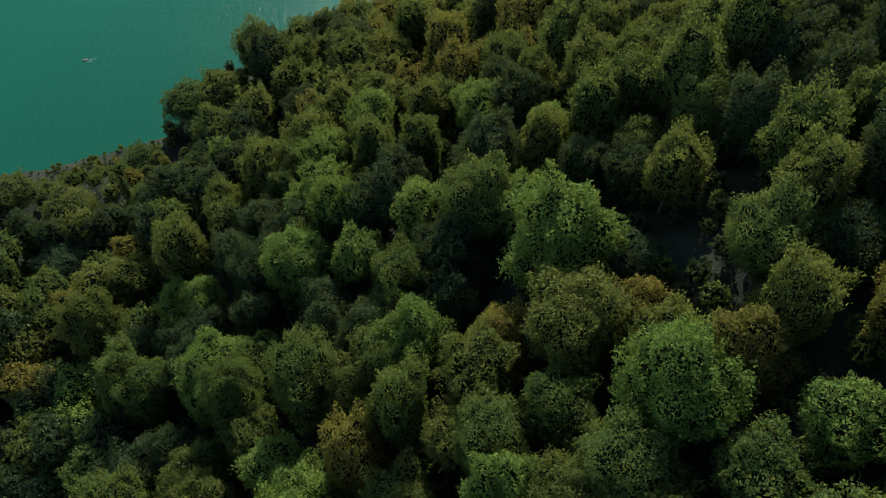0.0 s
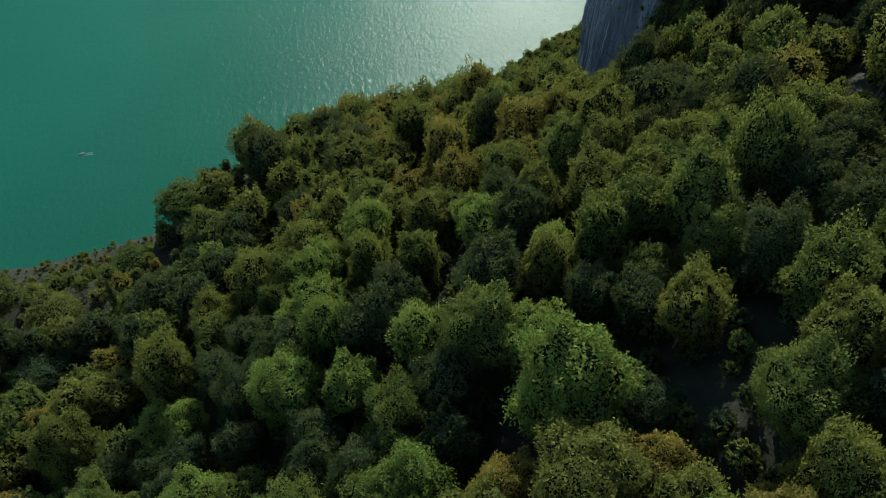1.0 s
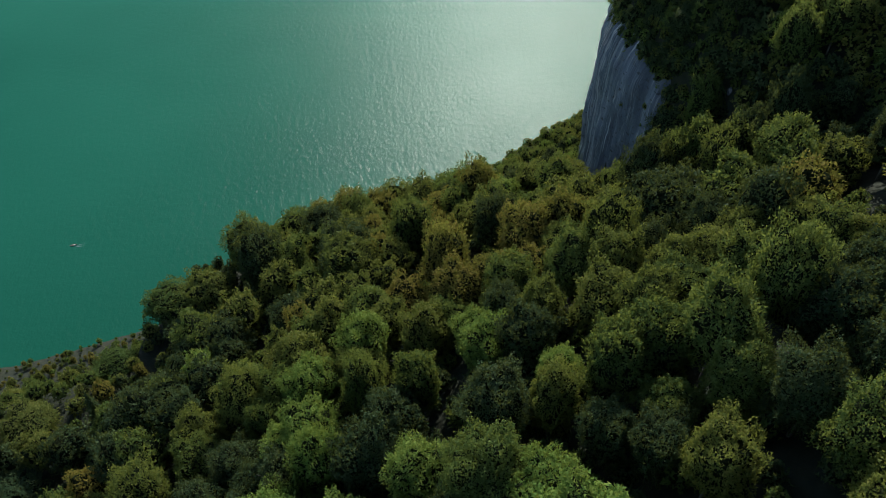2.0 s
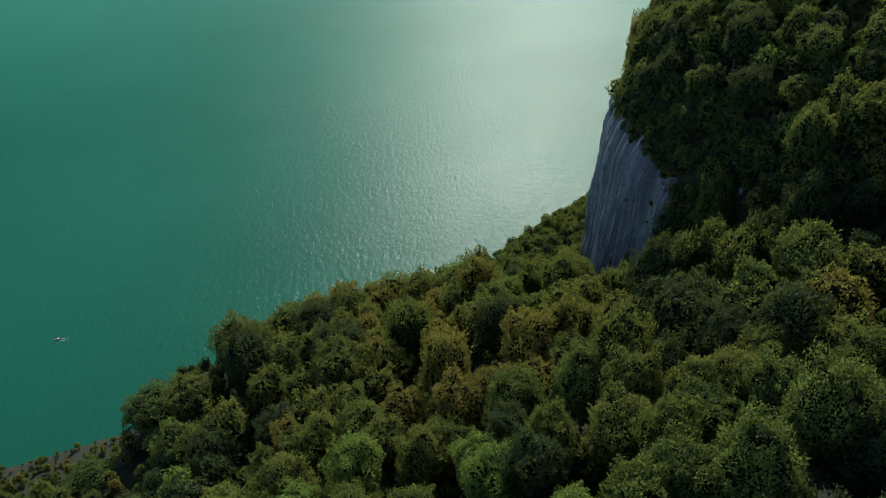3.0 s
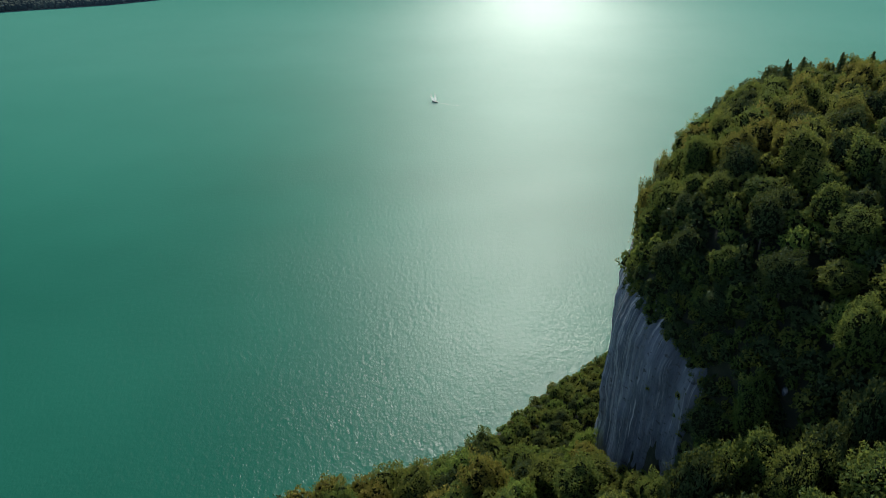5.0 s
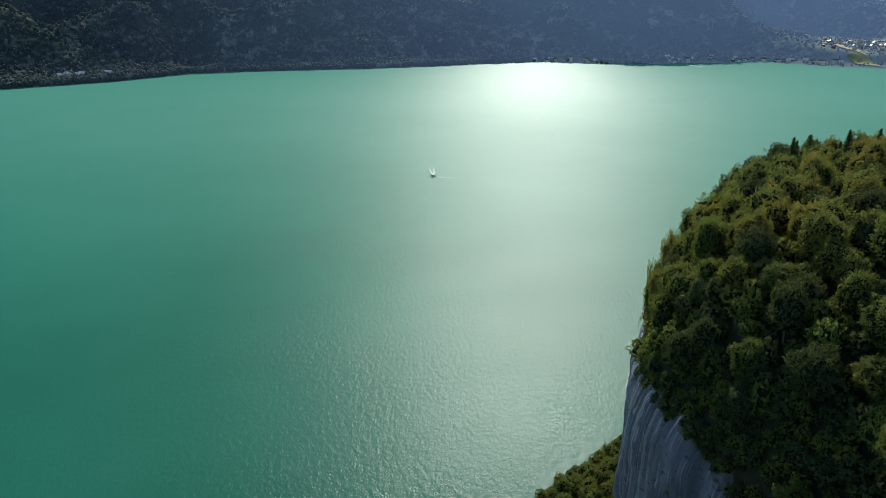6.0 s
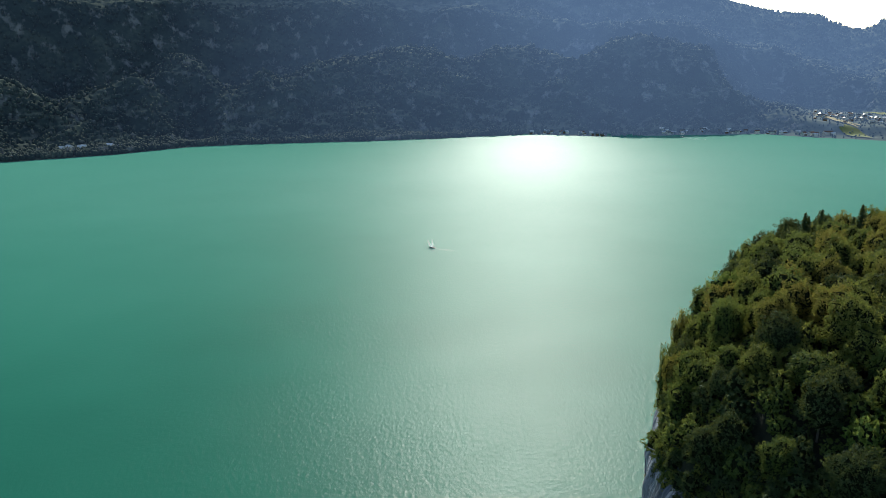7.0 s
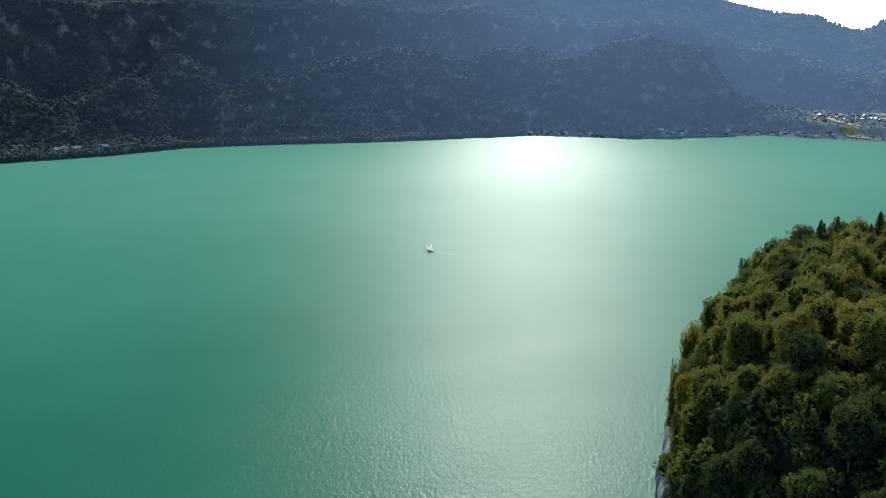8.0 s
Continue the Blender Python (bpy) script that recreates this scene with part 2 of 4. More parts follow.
def side_of(line, x, y):
    """Distance to a line in the plan, positive on its right-hand side."""
    x, y = np.asarray(x, float), np.asarray(y, float)
    best, sign = np.full(x.shape, 1e9), np.ones(x.shape)
    for (ax, ay), (bx, by) in zip(line[:-1], line[1:]):
        dx, dy = bx - ax, by - ay
        t = np.clip(((x - ax) * dx + (y - ay) * dy) / (dx * dx + dy * dy), 0, 1)
        d = np.hypot(x - ax - t * dx, y - ay - t * dy)
        s = np.where((y - ay) * dx - (x - ax) * dy < 0, 1.0, -1.0)
        near = d < best - 1e-6
        best, sign = np.where(near, d, best), np.where(near, s, sign)
    return best * sign


# ---- the land ----
SHORE = [(-900, -40), (-420, 80), (-260, 132), (-150, 160), (-135, 162), (-120, 168), (-108, 173), (-95, 179), (-80, 190), (-66, 204), (-48, 219), (-17, 230), (10, 250), (30, 277),
         (47, 293), (68, 309), (84, 330), (108, 352), (180, 364), (320, 388), (900, 462)]
CRAG = [(200, 60), (130, 106), (95, 128), (71, 147), (63, 160), (58, 171), (54, 181), (51.5, 190), (48.8, 199), (47.6, 210), (47.8, 222), (50.5, 234), (56, 246), (64, 264), (74, 286), (91, 316),
        (108, 334), (170, 352), (330, 372), (900, 440)]
FACE_RISE = ([-2, 0, 1.5, 3, 6, 10, 15, 25, 40, 60, 120, 400], [0, 25, 60, 86, 96, 103, 110, 116, 119.5, 121, 128, 190])       # behind the bare rock
FRONT_RISE = ([-10, 0, 4, 10, 20, 35, 60, 120, 400], [30, 78, 93, 103, 111, 118, 121, 128, 190])                     # the wooded front


def slope(x, y):
    """The wooded slope, without the crag."""
    z = 82.0 + 0.759 * x + 0.051 * y + 0.00019 * x * x - 0.00248 * x * y - 0.00158 * y * y
    return np.where(z > 150, 150 + (z - 150) * 0.4, z)


def ground(x, y):
    x, y = np.asarray(x, float), np.asarray(y, float)
    rough = value_noise(x, y, 17, 1) * 2.0 + value_noise(x, y, 7, 2) * 0.7
    z = slope(np.clip(x, -250, 260), np.clip(y, -150, 330)) + rough
    c, bare = side_of(CRAG, x, y), np.clip((y - 174) / 16, 0, 1)
    z = np.maximum(z, np.interp(c, *FACE_RISE) * bare + np.interp(c, *FRONT_RISE) * (1 - bare) + rough * 0.7)
    d, low = side_of(SHORE, x, y), np.clip((-62 - x) / 22, 0, 1)                  # the western bank is low and flat
    bank = 0.4 + (1.3 - 0.95 * low) * d + (1 - low) * np.maximum(0, d - 6) * 4 + low * np.maximum(0, d - 32) * 1.5
    return np.where(d > 0, np.clip(z, np.minimum((0.35 - 0.15 * low) * d, 9), bank), np.maximum(0.5 * d, -12))


def land():
    xs = np.concatenate([np.linspace(-900, -210, 40), np.arange(-204, 204, 2.5), np.linspace(210, 900, 40)])
    ys = np.concatenate([np.linspace(-900, -60, 40), np.arange(-54, 345, 2.5), np.linspace(350, 520, 12)])
    X, Y = np.meshgrid(xs, ys, indexing="ij")
    v = np.stack([X, Y, ground(X, Y)], -1).reshape(-1, 3)
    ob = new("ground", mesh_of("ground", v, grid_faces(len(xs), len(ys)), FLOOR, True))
    tagged(ob, "steep forest floor of brown litter and moss, darkened for shade", "ground", kind="structure")


def lake():
    n = 2
    xs, ys = np.linspace(-4200, 4200, n), np.linspace(-600, 4200, n)
    X, Y = np.meshgrid(xs, ys, indexing="ij")
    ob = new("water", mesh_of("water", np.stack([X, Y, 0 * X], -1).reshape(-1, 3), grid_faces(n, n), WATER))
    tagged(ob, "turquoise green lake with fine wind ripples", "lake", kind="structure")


land()
lake()


# ---- the rock face at the crag's foot ----
def along(line, s):
    pts = np.array(line, float)
    seg = np.hypot(*np.diff(pts, axis=0).T)
    at = np.concatenate([[0], np.cumsum(seg)])
    return np.stack([np.interp(s, at, pts[:, 0]), np.interp(s, at, pts[:, 1])], -1), at[-1]


def cliff():
    """A near-vertical slab with ribs and grooves that run down it and a few ledges across."""
    line = [(56.5, 176), (54.2, 180.5), (51.6, 190), (49, 199), (47.6, 210), (47.8, 220), (50, 232), (55.4, 245), (63.4, 263), (73, 284)]
    _, total = along(line, np.zeros(1))
    nu, nv = 260, 130
    s = np.linspace(0, total, nu)
    p, _ = along(line, s)
    k = np.ones(15) / 15
    for c in (0, 1):
        p[:, c] = np.convolve(np.pad(p[:, c], 7, mode="edge"), k, "valid")
    tang = np.gradient(p, axis=0)
    tang /= np.linalg.norm(tang, axis=1)[:, None]
    out = np.stack([-tang[:, 1], tang[:, 0]], -1)
    h = np.linspace(0, 1, nv)
    S, Hh = np.meshgrid(s, h, indexing="ij")
    top = 97 + 3 * value_noise(s, 0 * s, 9, 5) + np.interp(s, [0, 25, 60, total], [2, 1, 0, -2])
    Z = 20 + Hh * (top[:, None] - 20)
    inward = np.interp(Z, [20, 50, 82, 88, 94, 104], [-0.8, 0.0, 0.7, 2.5, 6.5, 14.0]) + 7 * np.clip(1 - S / 9, 0, 1) ** 2
    groove = value_noise(S, Z * 0.03, 2.6, 11) * 0.4 + value_noise(S, Z * 0.06, 1.1, 13) * 0.3 + value_noise(S, Z * 0.2, 9, 12) * 0.9
    groove = groove + value_noise(S, Z * 0.5, 4.5, 16) * 0.5 + value_noise(S, Z, 1.7, 18) * 0.2
    rib = np.exp(-((S - 44.5 - value_noise(Z, 0 * Z, 9, 21)) / 1.3) ** 2) * 1.3 - np.exp(-((S - 41.2 - value_noise(Z, 0 * Z, 7, 22)) / 0.8) ** 2) * 1.1    # a flake that stands off the outer edge
    push = 0.5 + groove - inward + rib * np.clip((78 - Z) / 20, 0, 1)
    X = p[:, 0][:, None] + out[:, 0][:, None] * push
    Y = p[:, 1][:, None] + out[:, 1][:, None] * push
    me = mesh_of("cliff", np.stack([X, Y, Z], -1).reshape(-1, 3), grid_faces(nu, nv), ROCK, True)
    uv = np.stack([S, Z], -1).reshape(-1, 2).astype(np.float32)
    index = np.zeros(len(me.loops), np.int32)
    me.loops.foreach_get("vertex_index", index)
    me.uv_layers.new(name="fall").data.foreach_set("uv", uv[index].ravel())
    ob = new("cliff", me)
    tagged(ob, "grey limestone cliff face with pale vertical water streaks", "cliff", kind="structure")
    return np.stack([X, Y, Z], -1)


FACE = cliff()


# ---- trees ----
def ico(sub):
    bm = bmesh.new()
    bmesh.ops.create_icosphere(bm, subdivisions=sub, radius=1.0)
    v = np.array([x.co[:] for x in bm.verts])
    f = np.array([[q.index for q in t.verts] for t in bm.faces])
    bm.free()
    return v, f


ICO1, ICO2, ICO3 = ico(1), ico(2), ico(3)


def sprays(rng, points, normals, length, width, out=0.3, rise=0.25):
    """Small leafy shoots, each a short tapering blade that lies along the crown's outside and lifts at its tip."""
    n = len(points)
    d = normals * out + rng.normal(0, 0.5, (n, 3))
    d[:, 2] += rise
    d /= np.linalg.norm(d, axis=1)[:, None]
    side = np.cross(d, normals + rng.normal(0, 0.33, (n, 3)))
    side /= np.linalg.norm(side, axis=1)[:, None] + 1e-6
    L = (length * rng.uniform(0.55, 1.4, n))[:, None]
    W = (width * rng.uniform(0.6, 1.4, n))[:, None]
    a = points - d * L * 0.35
    v = np.stack([a + side * W * 0.5, a - side * W * 0.5 + d * L * 0.2, points + d * L * 0.65], 1).reshape(-1, 3)
    return v, np.arange(n * 3).reshape(n, 3)


def join(pieces):
    vs, fs, at = [], [], 0
    for v, f in pieces:
        vs.append(v)
        fs.append(f + at)
        at += len(v)
    return np.concatenate(vs), np.concatenate(fs)


def unit(rng, n, up=0.0):
    d = rng.normal(0, 1, (n, 3))
    d[:, 2] += up
    return d / np.linalg.norm(d, axis=1)[:, None]


def broad_crown(seed, height, radius, count, length, width, core=ICO3):
    """A full domed crown of soft boughs over a trunk at the origin: the heart, coloured dark for the shade within, and
    the leafy shoots all over its outside.
    """
    rng = np.random.RandomState(seed)
    boughs, twigs = unit(rng, 24, 0.35), unit(rng, 110, 0.2)
    big, small = rng.uniform(0.08, 0.46, 24), rng.uniform(0.02, 0.2, 110)
    middle, skew = height * 0.5, rng.uniform(-0.12, 0.12, 2)

    def shell(d, f):
        r = 0.66 + (big * np.exp((d @ boughs.T - 1) / 0.06)).max(1) + (small * np.exp((d @ twigs.T - 1) / 0.008)).max(1)
        r = (r * f)[:, None]
        tall = np.where(d[:, 2:] > 0, height * 0.44, height * 0.38)
        flat = np.linalg.norm(d[:, :2], axis=1)[:, None] + 1e-6
        wide = radius * np.where(d[:, 2:] > 0, 1, flat ** -0.6)          # full to the ground, not drawn in like a ball
        v = np.concatenate([d[:, :2] * wide, d[:, 2:] * tall], 1) * r
        v[:, :2] += skew * v[:, 2:] * 0.5
        return v + (0, 0, middle)

    heart = core[0] / np.linalg.norm(core[0], axis=1)[:, None]
    inner = (shell(heart, rng.uniform(0.74, 0.86, len(heart))), core[1])
    tufts = unit(rng, count // 5, 0.25)
    tufts = tufts[tufts[:, 2] > -0.8]
    d = np.repeat(tufts, 5, 0) + rng.normal(0, 0.055, (len(tufts) * 5, 3))
    d /= np.linalg.norm(d, axis=1)[:, None]
    reach = np.repeat(rng.uniform(0.87, 1.07, len(tufts)) + (rng.uniform(size=len(tufts)) < 0.1) * rng.uniform(0.02, 0.1, len(tufts)), 5)
    return inner, sprays(rng, shell(d, reach + rng.normal(0, 0.02, len(d))), d, length, width)


def spruce_crown(seed, height, radius, tiers, per_tier, length, width):
    """Whorls of drooping needle boughs that narrow to a spire."""
    rng = np.random.RandomState(seed)
    pieces = []
    ring = np.linspace(0, 2 * math.pi, 8)[:-1]
    v = [(math.cos(a) * radius * 0.45, math.sin(a) * radius * 0.45, height * 0.16) for a in ring] + [(0, 0, height * 0.95)]
    pieces.append((np.array(v), np.array([(i, (i + 1) % 7, 7) for i in range(7)])))
    for k in range(tiers):
        q = k / (tiers - 1)
        z, r = height * (0.12 + 0.86 * q), radius * (1 - q) ** 0.85 + 0.15
        n = max(5, int(per_tier * (1 - 0.75 * q)))
        a = rng.uniform(0, 2 * math.pi, n)
        rad = r * rng.uniform(0.35, 1.0, n)
        pts = np.stack([np.cos(a) * rad, np.sin(a) * rad, z - rad * 0.3 + rng.uniform(-0.3, 0.3, n)], -1)
        d = np.stack([np.cos(a), np.sin(a), np.full(n, -0.2)], -1)
        pieces.append(sprays(rng, pts, d, length, width, 0.75, -0.15))
    pieces.append(sprays(rng, np.array([[0, 0, height * 0.98]] * 3), np.array([[0, 0, 1.0]] * 3), length * 1.2, width * 0.5, 0.9))
    return join(pieces)


def tube(path, radii, sides=6):
    path, rings = np.array(path, float), []
    for i, (p, r) in enumerate(zip(path, radii)):
        d = path[min(i + 1, len(path) - 1)] - path[max(i - 1, 0)]
        d /= np.linalg.norm(d)
        u = np.cross(d, (0.3, 0.9, 0.1))
        u /= np.linalg.norm(u)
        w = np.cross(d, u)
        a = np.linspace(0, 2 * math.pi, sides, endpoint=False)
        rings.append(p + r * (np.cos(a)[:, None] * u + np.sin(a)[:, None] * w))
    v = np.concatenate(rings)
    f = []
    for i in range(len(path) - 1):
        for j in range(sides):
            a, b, c, d = i * sides + j, i * sides + (j + 1) % sides, (i + 1) * sides + (j + 1) % sides, (i + 1) * sides + j
            f += [(a, b, c), (a, c, d)]
    return v, np.array(f)


def trunk_mesh(seed, height, radius, limbs=6):
    rng = np.random.RandomState(seed + 500)
    lean = rng.uniform(-0.4, 0.4, 2)
    bole = [(lean[0] * q * q, lean[1] * q * q, -1.5 + (height * 0.78 + 1.5) * q) for q in (0, 0.25, 0.55, 0.8, 1)]
    pieces = [tube(bole, [0.36, 0.27, 0.2, 0.12, 0.04], 7)]
    for i in range(limbs):
        z, a, r = height * rng.uniform(0.25, 0.6), i * 2.4 + rng.uniform(-0.4, 0.4), radius * rng.uniform(0.45, 0.75)
        c, s = math.cos(a), math.sin(a)
        pieces.append(tube([(0, 0, z), (c * r * 0.5, s * r * 0.5, z + r * 0.35), (c * r, s * r, z + r * 0.85)], [0.14, 0.09, 0.03], 5))
    return join(pieces)


SHAPES = [(17.5, 5.6), (16.5, 6.2), (19.0, 5.6), (16.0, 5.4), (18.0, 6.4), (15.0, 5.2)]
CROWNS, TRUNKS = {}, []
LEVELS = ((6500, 0.5, 0.27), (9000, 0.46, 0.25), (16000, 0.37, 0.2))      # shoots, their length and width
for i, (h, r) in enumerate(SHAPES):
    TRUNKS.append(mesh_of("trunk", *trunk_mesh(20 + i, h, r), BARK, True))


def crown(shape, level):
    if (shape, level) not in CROWNS:
        inner, leaves = broad_crown(20 + shape, *SHAPES[shape], *LEVELS[level])
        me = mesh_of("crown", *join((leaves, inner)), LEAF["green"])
        me.materials.append(CROWN_SHADE)
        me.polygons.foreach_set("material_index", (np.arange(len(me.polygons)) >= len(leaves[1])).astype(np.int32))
        CROWNS[shape, level] = me
    return CROWNS[shape, level]


SPRUCES = []
for i in range(3):
    v, f = spruce_crown(60 + i, 16.0, 3.0 + 0.3 * i, 28, 80, 1.1, 0.36)
    SPRUCES.append((mesh_of("crown", v, f, LEAF["dark"]), mesh_of("trunk", *tube([(0, 0, -1.5), (0, 0, 8), (0, 0, 15.4)], [0.26, 0.17, 0.04], 7), BARK, True)))

LABELS = {
    "green": "leafy green beech tree standing in steep forest",
    "bright": "bright fresh green maple tree with a full crown",
    "olive": "olive green hornbeam tree turning in early autumn",
    "ochre": "yellow brown autumn beech tree among green ones",
    "dark": "dark green shaded lime tree in dense forest",
}
PLACED = []       # x, y, crown radius


def plant(kind, shape, x, y, size, turn, top=None):
    """A single tree; top is the height of its crown above the lake, where it is known."""
    ob = new("tree")
    if kind == "spruce":
        me, tr = SPRUCES[shape]
    else:
        me, tr = crown(shape, 2 if y < 78 and size > 0.95 else int(y < 120)), TRUNKS[shape]
    leaves = part("crown", me, ob)
    if kind != "spruce":
        leaves.material_slots[0].link = "OBJECT"
        leaves.material_slots[0].material = LEAF[kind]
    part("trunk", tr, ob)
    foot = float(ground(x, y))
    lift = size if top is None else min(1.75, max(0.55, (top - foot) / (SHAPES[shape][0] * 0.97)))
    ob.matrix_basis = pose(x, y, foot, 0, 0, turn) @ Matrix.Diagonal((size, size, lift, 1))
    if kind == "spruce":
        tagged(ob, "narrow dark spruce tree with a pointed top", "tree", "trees of the slope")
    else:
        tagged(ob, LABELS[kind], "tree", "trees of the slope")
    PLACED.append((x, y, (3.2 if kind == "spruce" else SHAPES[shape][1]) * size))


# trees that stand out: x, y, the crown's top above the lake, its radius
BRIGHT_TREES = [
    (17, 58, 110.5, 8.2), (25, 32, 120.5, 6.8), (38, 26, 121, 5.2), (-26, 74, 82.5, 7.2), (-15.5, 113, 80, 6), (-22, 24, 93, 5.6), (7, 25, 105, 5), (-20, 84, 85.5, 5), (8, 101, 91.5, 6)]
GREEN_TREES = [
    (6, 72, 101.5, 6.6), (-6, 63.5, 91.5, 6.4), (-34, 48, 83.5, 5.4), (-54, 55.5, 67, 6.4), (-21, 47, 91.5, 6.8), (-6, 38, 102.5, 5.2), (38, 49, 121.5, 5.8), (45, 63, 124.5, 5.6),
    (25, 86, 109.5, 5.4), (-4, 97, 88.5, 4.8), (-14, 98, 87, 4.6), (-60, 58, 67, 6), (38, 86, 116.5, 6.3), (47, 91, 121.5, 6), (39, 102, 105, 6), (66, 136, 110, 6.4), (-51, 32, 83, 5.6)]
SHORE_TREES = [
    (-75, 157, 41, 8.4), (-63, 157, 47, 7.6), (-50, 165, 56, 8.6), (-42, 164, 52, 7), (-56, 174, 51, 7.6), (-26, 194, 44.5, 7), (-23, 150, 67, 8.4), (-35, 186, 47, 8), (-8, 163, 68, 7),
    (-6, 196, 48, 7), (-46, 200, 33, 6.5), (-98, 118, 39, 8.2), (-94, 99, 38.5, 7.6), (-86, 140, 32, 7), (-114, 121, 27, 7.5), (-126, 112, 27, 7.5)]
OLIVE_TREES = [
    (17, 45.5, 111, 7.2), (-30, 114, 72, 6.6), (-54, 86, 70.5, 6.4), (-74, 75, 58, 6.8), (-70, 88, 53.5, 6), (32, 66, 114.5, 5), (32, 98, 107.5, 5.4), (16, 83, 102.5, 4.4), (-39, 105, 73, 5.6),
    (-49, 102, 63, 5.6), (43, 55, 125, 4.8), (37, 39, 124.5, 4.6), (17, 106, 96.5, 4.6), (30, 111, 102, 6), (31, 121, 103, 6), (-46, 28, 82, 5.8)]
CRAG_TREES = [
    (58, 154, 97.5, 6.6), (64, 146, 105.5, 6.2), (54, 155, 96, 6.2), (46, 153, 95, 6.6), (59, 144, 103.5, 6.6), (61, 166, 100.5, 5.4), (71, 149, 112.5, 6), (74, 161, 120, 6.2), (68, 180, 121, 5.6),
    (77, 176, 115.5, 6), (83, 184, 127, 6.4), (59.5, 187, 107, 5.2), (62.5, 193, 114.5, 5), (61, 216.5, 117, 4.8), (67, 214, 124, 5), (73, 206, 121.5, 6), (73, 219, 128.5, 5.8)]
CREST_TREES = [
    (85, 214, 134, 6.4), (86, 223, 133.5, 6), (69, 236, 125.5, 5.4), (104, 236, 132.5, 6), (108, 237, 135.5, 6), (100, 266, 131, 5.6), (130, 291, 129.5, 5.6), (60, 242, 110, 4.2), (62.5, 254, 108, 4), (68.5, 270, 107, 4), (78, 288, 108, 4.2), (87, 305, 107, 4.2), (97, 326, 104, 4.2), (75, 226, 130.5, 5.4)]
DARK_TREES = [
    (13, 151, 79.5, 6.4), (-25, 158, 64.5, 8.4), (26, 55, 104, 4.6), (46, 47, 118, 5), (-66, 146, 42, 7), (-36, 137, 58, 6), (28, 72, 106, 5)]
OCHRE_TREES = [
    (18, 138, 86.5, 7), (1, 137, 82, 6.4), (3, 125, 82.5, 6.8), (-12, 33, 97, 4.8), (-8, 132, 70, 6), (26, 141, 88, 6.4), (11, 127, 82, 5.6)]
FOOT_TREES = [(44, 164, 77.5, 5), (36.5, 183, 65, 5.8), (11, 184, 65, 6.6), (22, 200, 52, 6), (41, 214, 45.5, 5), (30, 172, 74, 6), (26, 186, 62, 6), (38, 198, 56, 5)]
noted = [(kind, *at) for kind, rows in (("green", GREEN_TREES), ("bright", BRIGHT_TREES), ("olive", OLIVE_TREES), ("ochre", OCHRE_TREES), ("dark", DARK_TREES)) for at in rows]
noted += [(("green", "olive", "dark", "green", "olive")[i % 5], *at) for i, at in enumerate(SHORE_TREES)] + [(("green", "dark", "green", "dark", "olive")[i % 5], *at) for i, at in enumerate(CRAG_TREES)]
noted += [(("olive", "ochre", "green")[i % 3], *at) for i, at in enumerate(CREST_TREES)] + [(("green", "olive", "ochre", "green", "bright")[i % 5], *at) for i, at in enumerate(FOOT_TREES)]
for i, (kind, x, y, top, radius) in enumerate(noted):
    plant(kind, i % 6, x, y, radius / SHAPES[i % 6][1] * (0.88 if y > 140 and x > 44 else 1), i * 67, top)


# a few spruces that stand up over the crag's crest and among the leaf trees
SPRUCE_TREES = [(113, 300, 0.78), (115.5, 302, 0.66), (119, 300, 0.88), (121, 301.5, 0.8), (126, 303, 0.88), (127.5, 301, 0.74), (136, 302, 0.7), (139, 303, 0.92), (141, 305, 0.8), (152, 307, 0.9),
                (99, 298, 0.62), (105, 300, 0.55), (71, 268, 0.42), (82, 300, 0.5), (88, 306, 0.45), (-50, 150, 0.95), (-44, 164, 0.9), (-58, 160, 0.85), (20, 118, 0.8), (-82, 120, 0.9)]
for i, (x, y, size) in enumerate(SPRUCE_TREES):
    plant("spruce", i % 3, x, y, size, i * 53)


def spots(x0, x1, y0, y1, gap, seed, test, clear=True):
    """Uneven even-handed scatter over the plan that keeps clear of what is planted."""
    rng = np.random.RandomState(seed)
    found = []
    taken = [(x, y, r) for x, y, r in PLACED] if clear else []
    cell = gap
    for i in range(int((x1 - x0) / cell)):
        for j in range(int((y1 - y0) / cell)):
            x, y = x0 + (i + 0.5 + rng.uniform(-0.42, 0.42)) * cell + (j % 2) * cell * 0.5, y0 + (j + 0.5 + rng.uniform(-0.42, 0.42)) * cell
            if not test(x, y):
                continue
            if any((x - a) ** 2 + (y - b) ** 2 < (r * 0.62 + gap * 0.36) ** 2 for a, b, r in taken):
                continue
            found.append((x, y))
    rng.shuffle(found)
    return found


def wooded(x, y):
    d, c = float(side_of(SHORE, x, y)), float(side_of(CRAG, x, y))
    if d < 3.5 or x < -105 - 0.55 * y or x > 80 + 0.42 * y:
        return False
    return not ((-9 if x < 60 else -3.5) < c < 6.0 and y > 176 and x < 100)


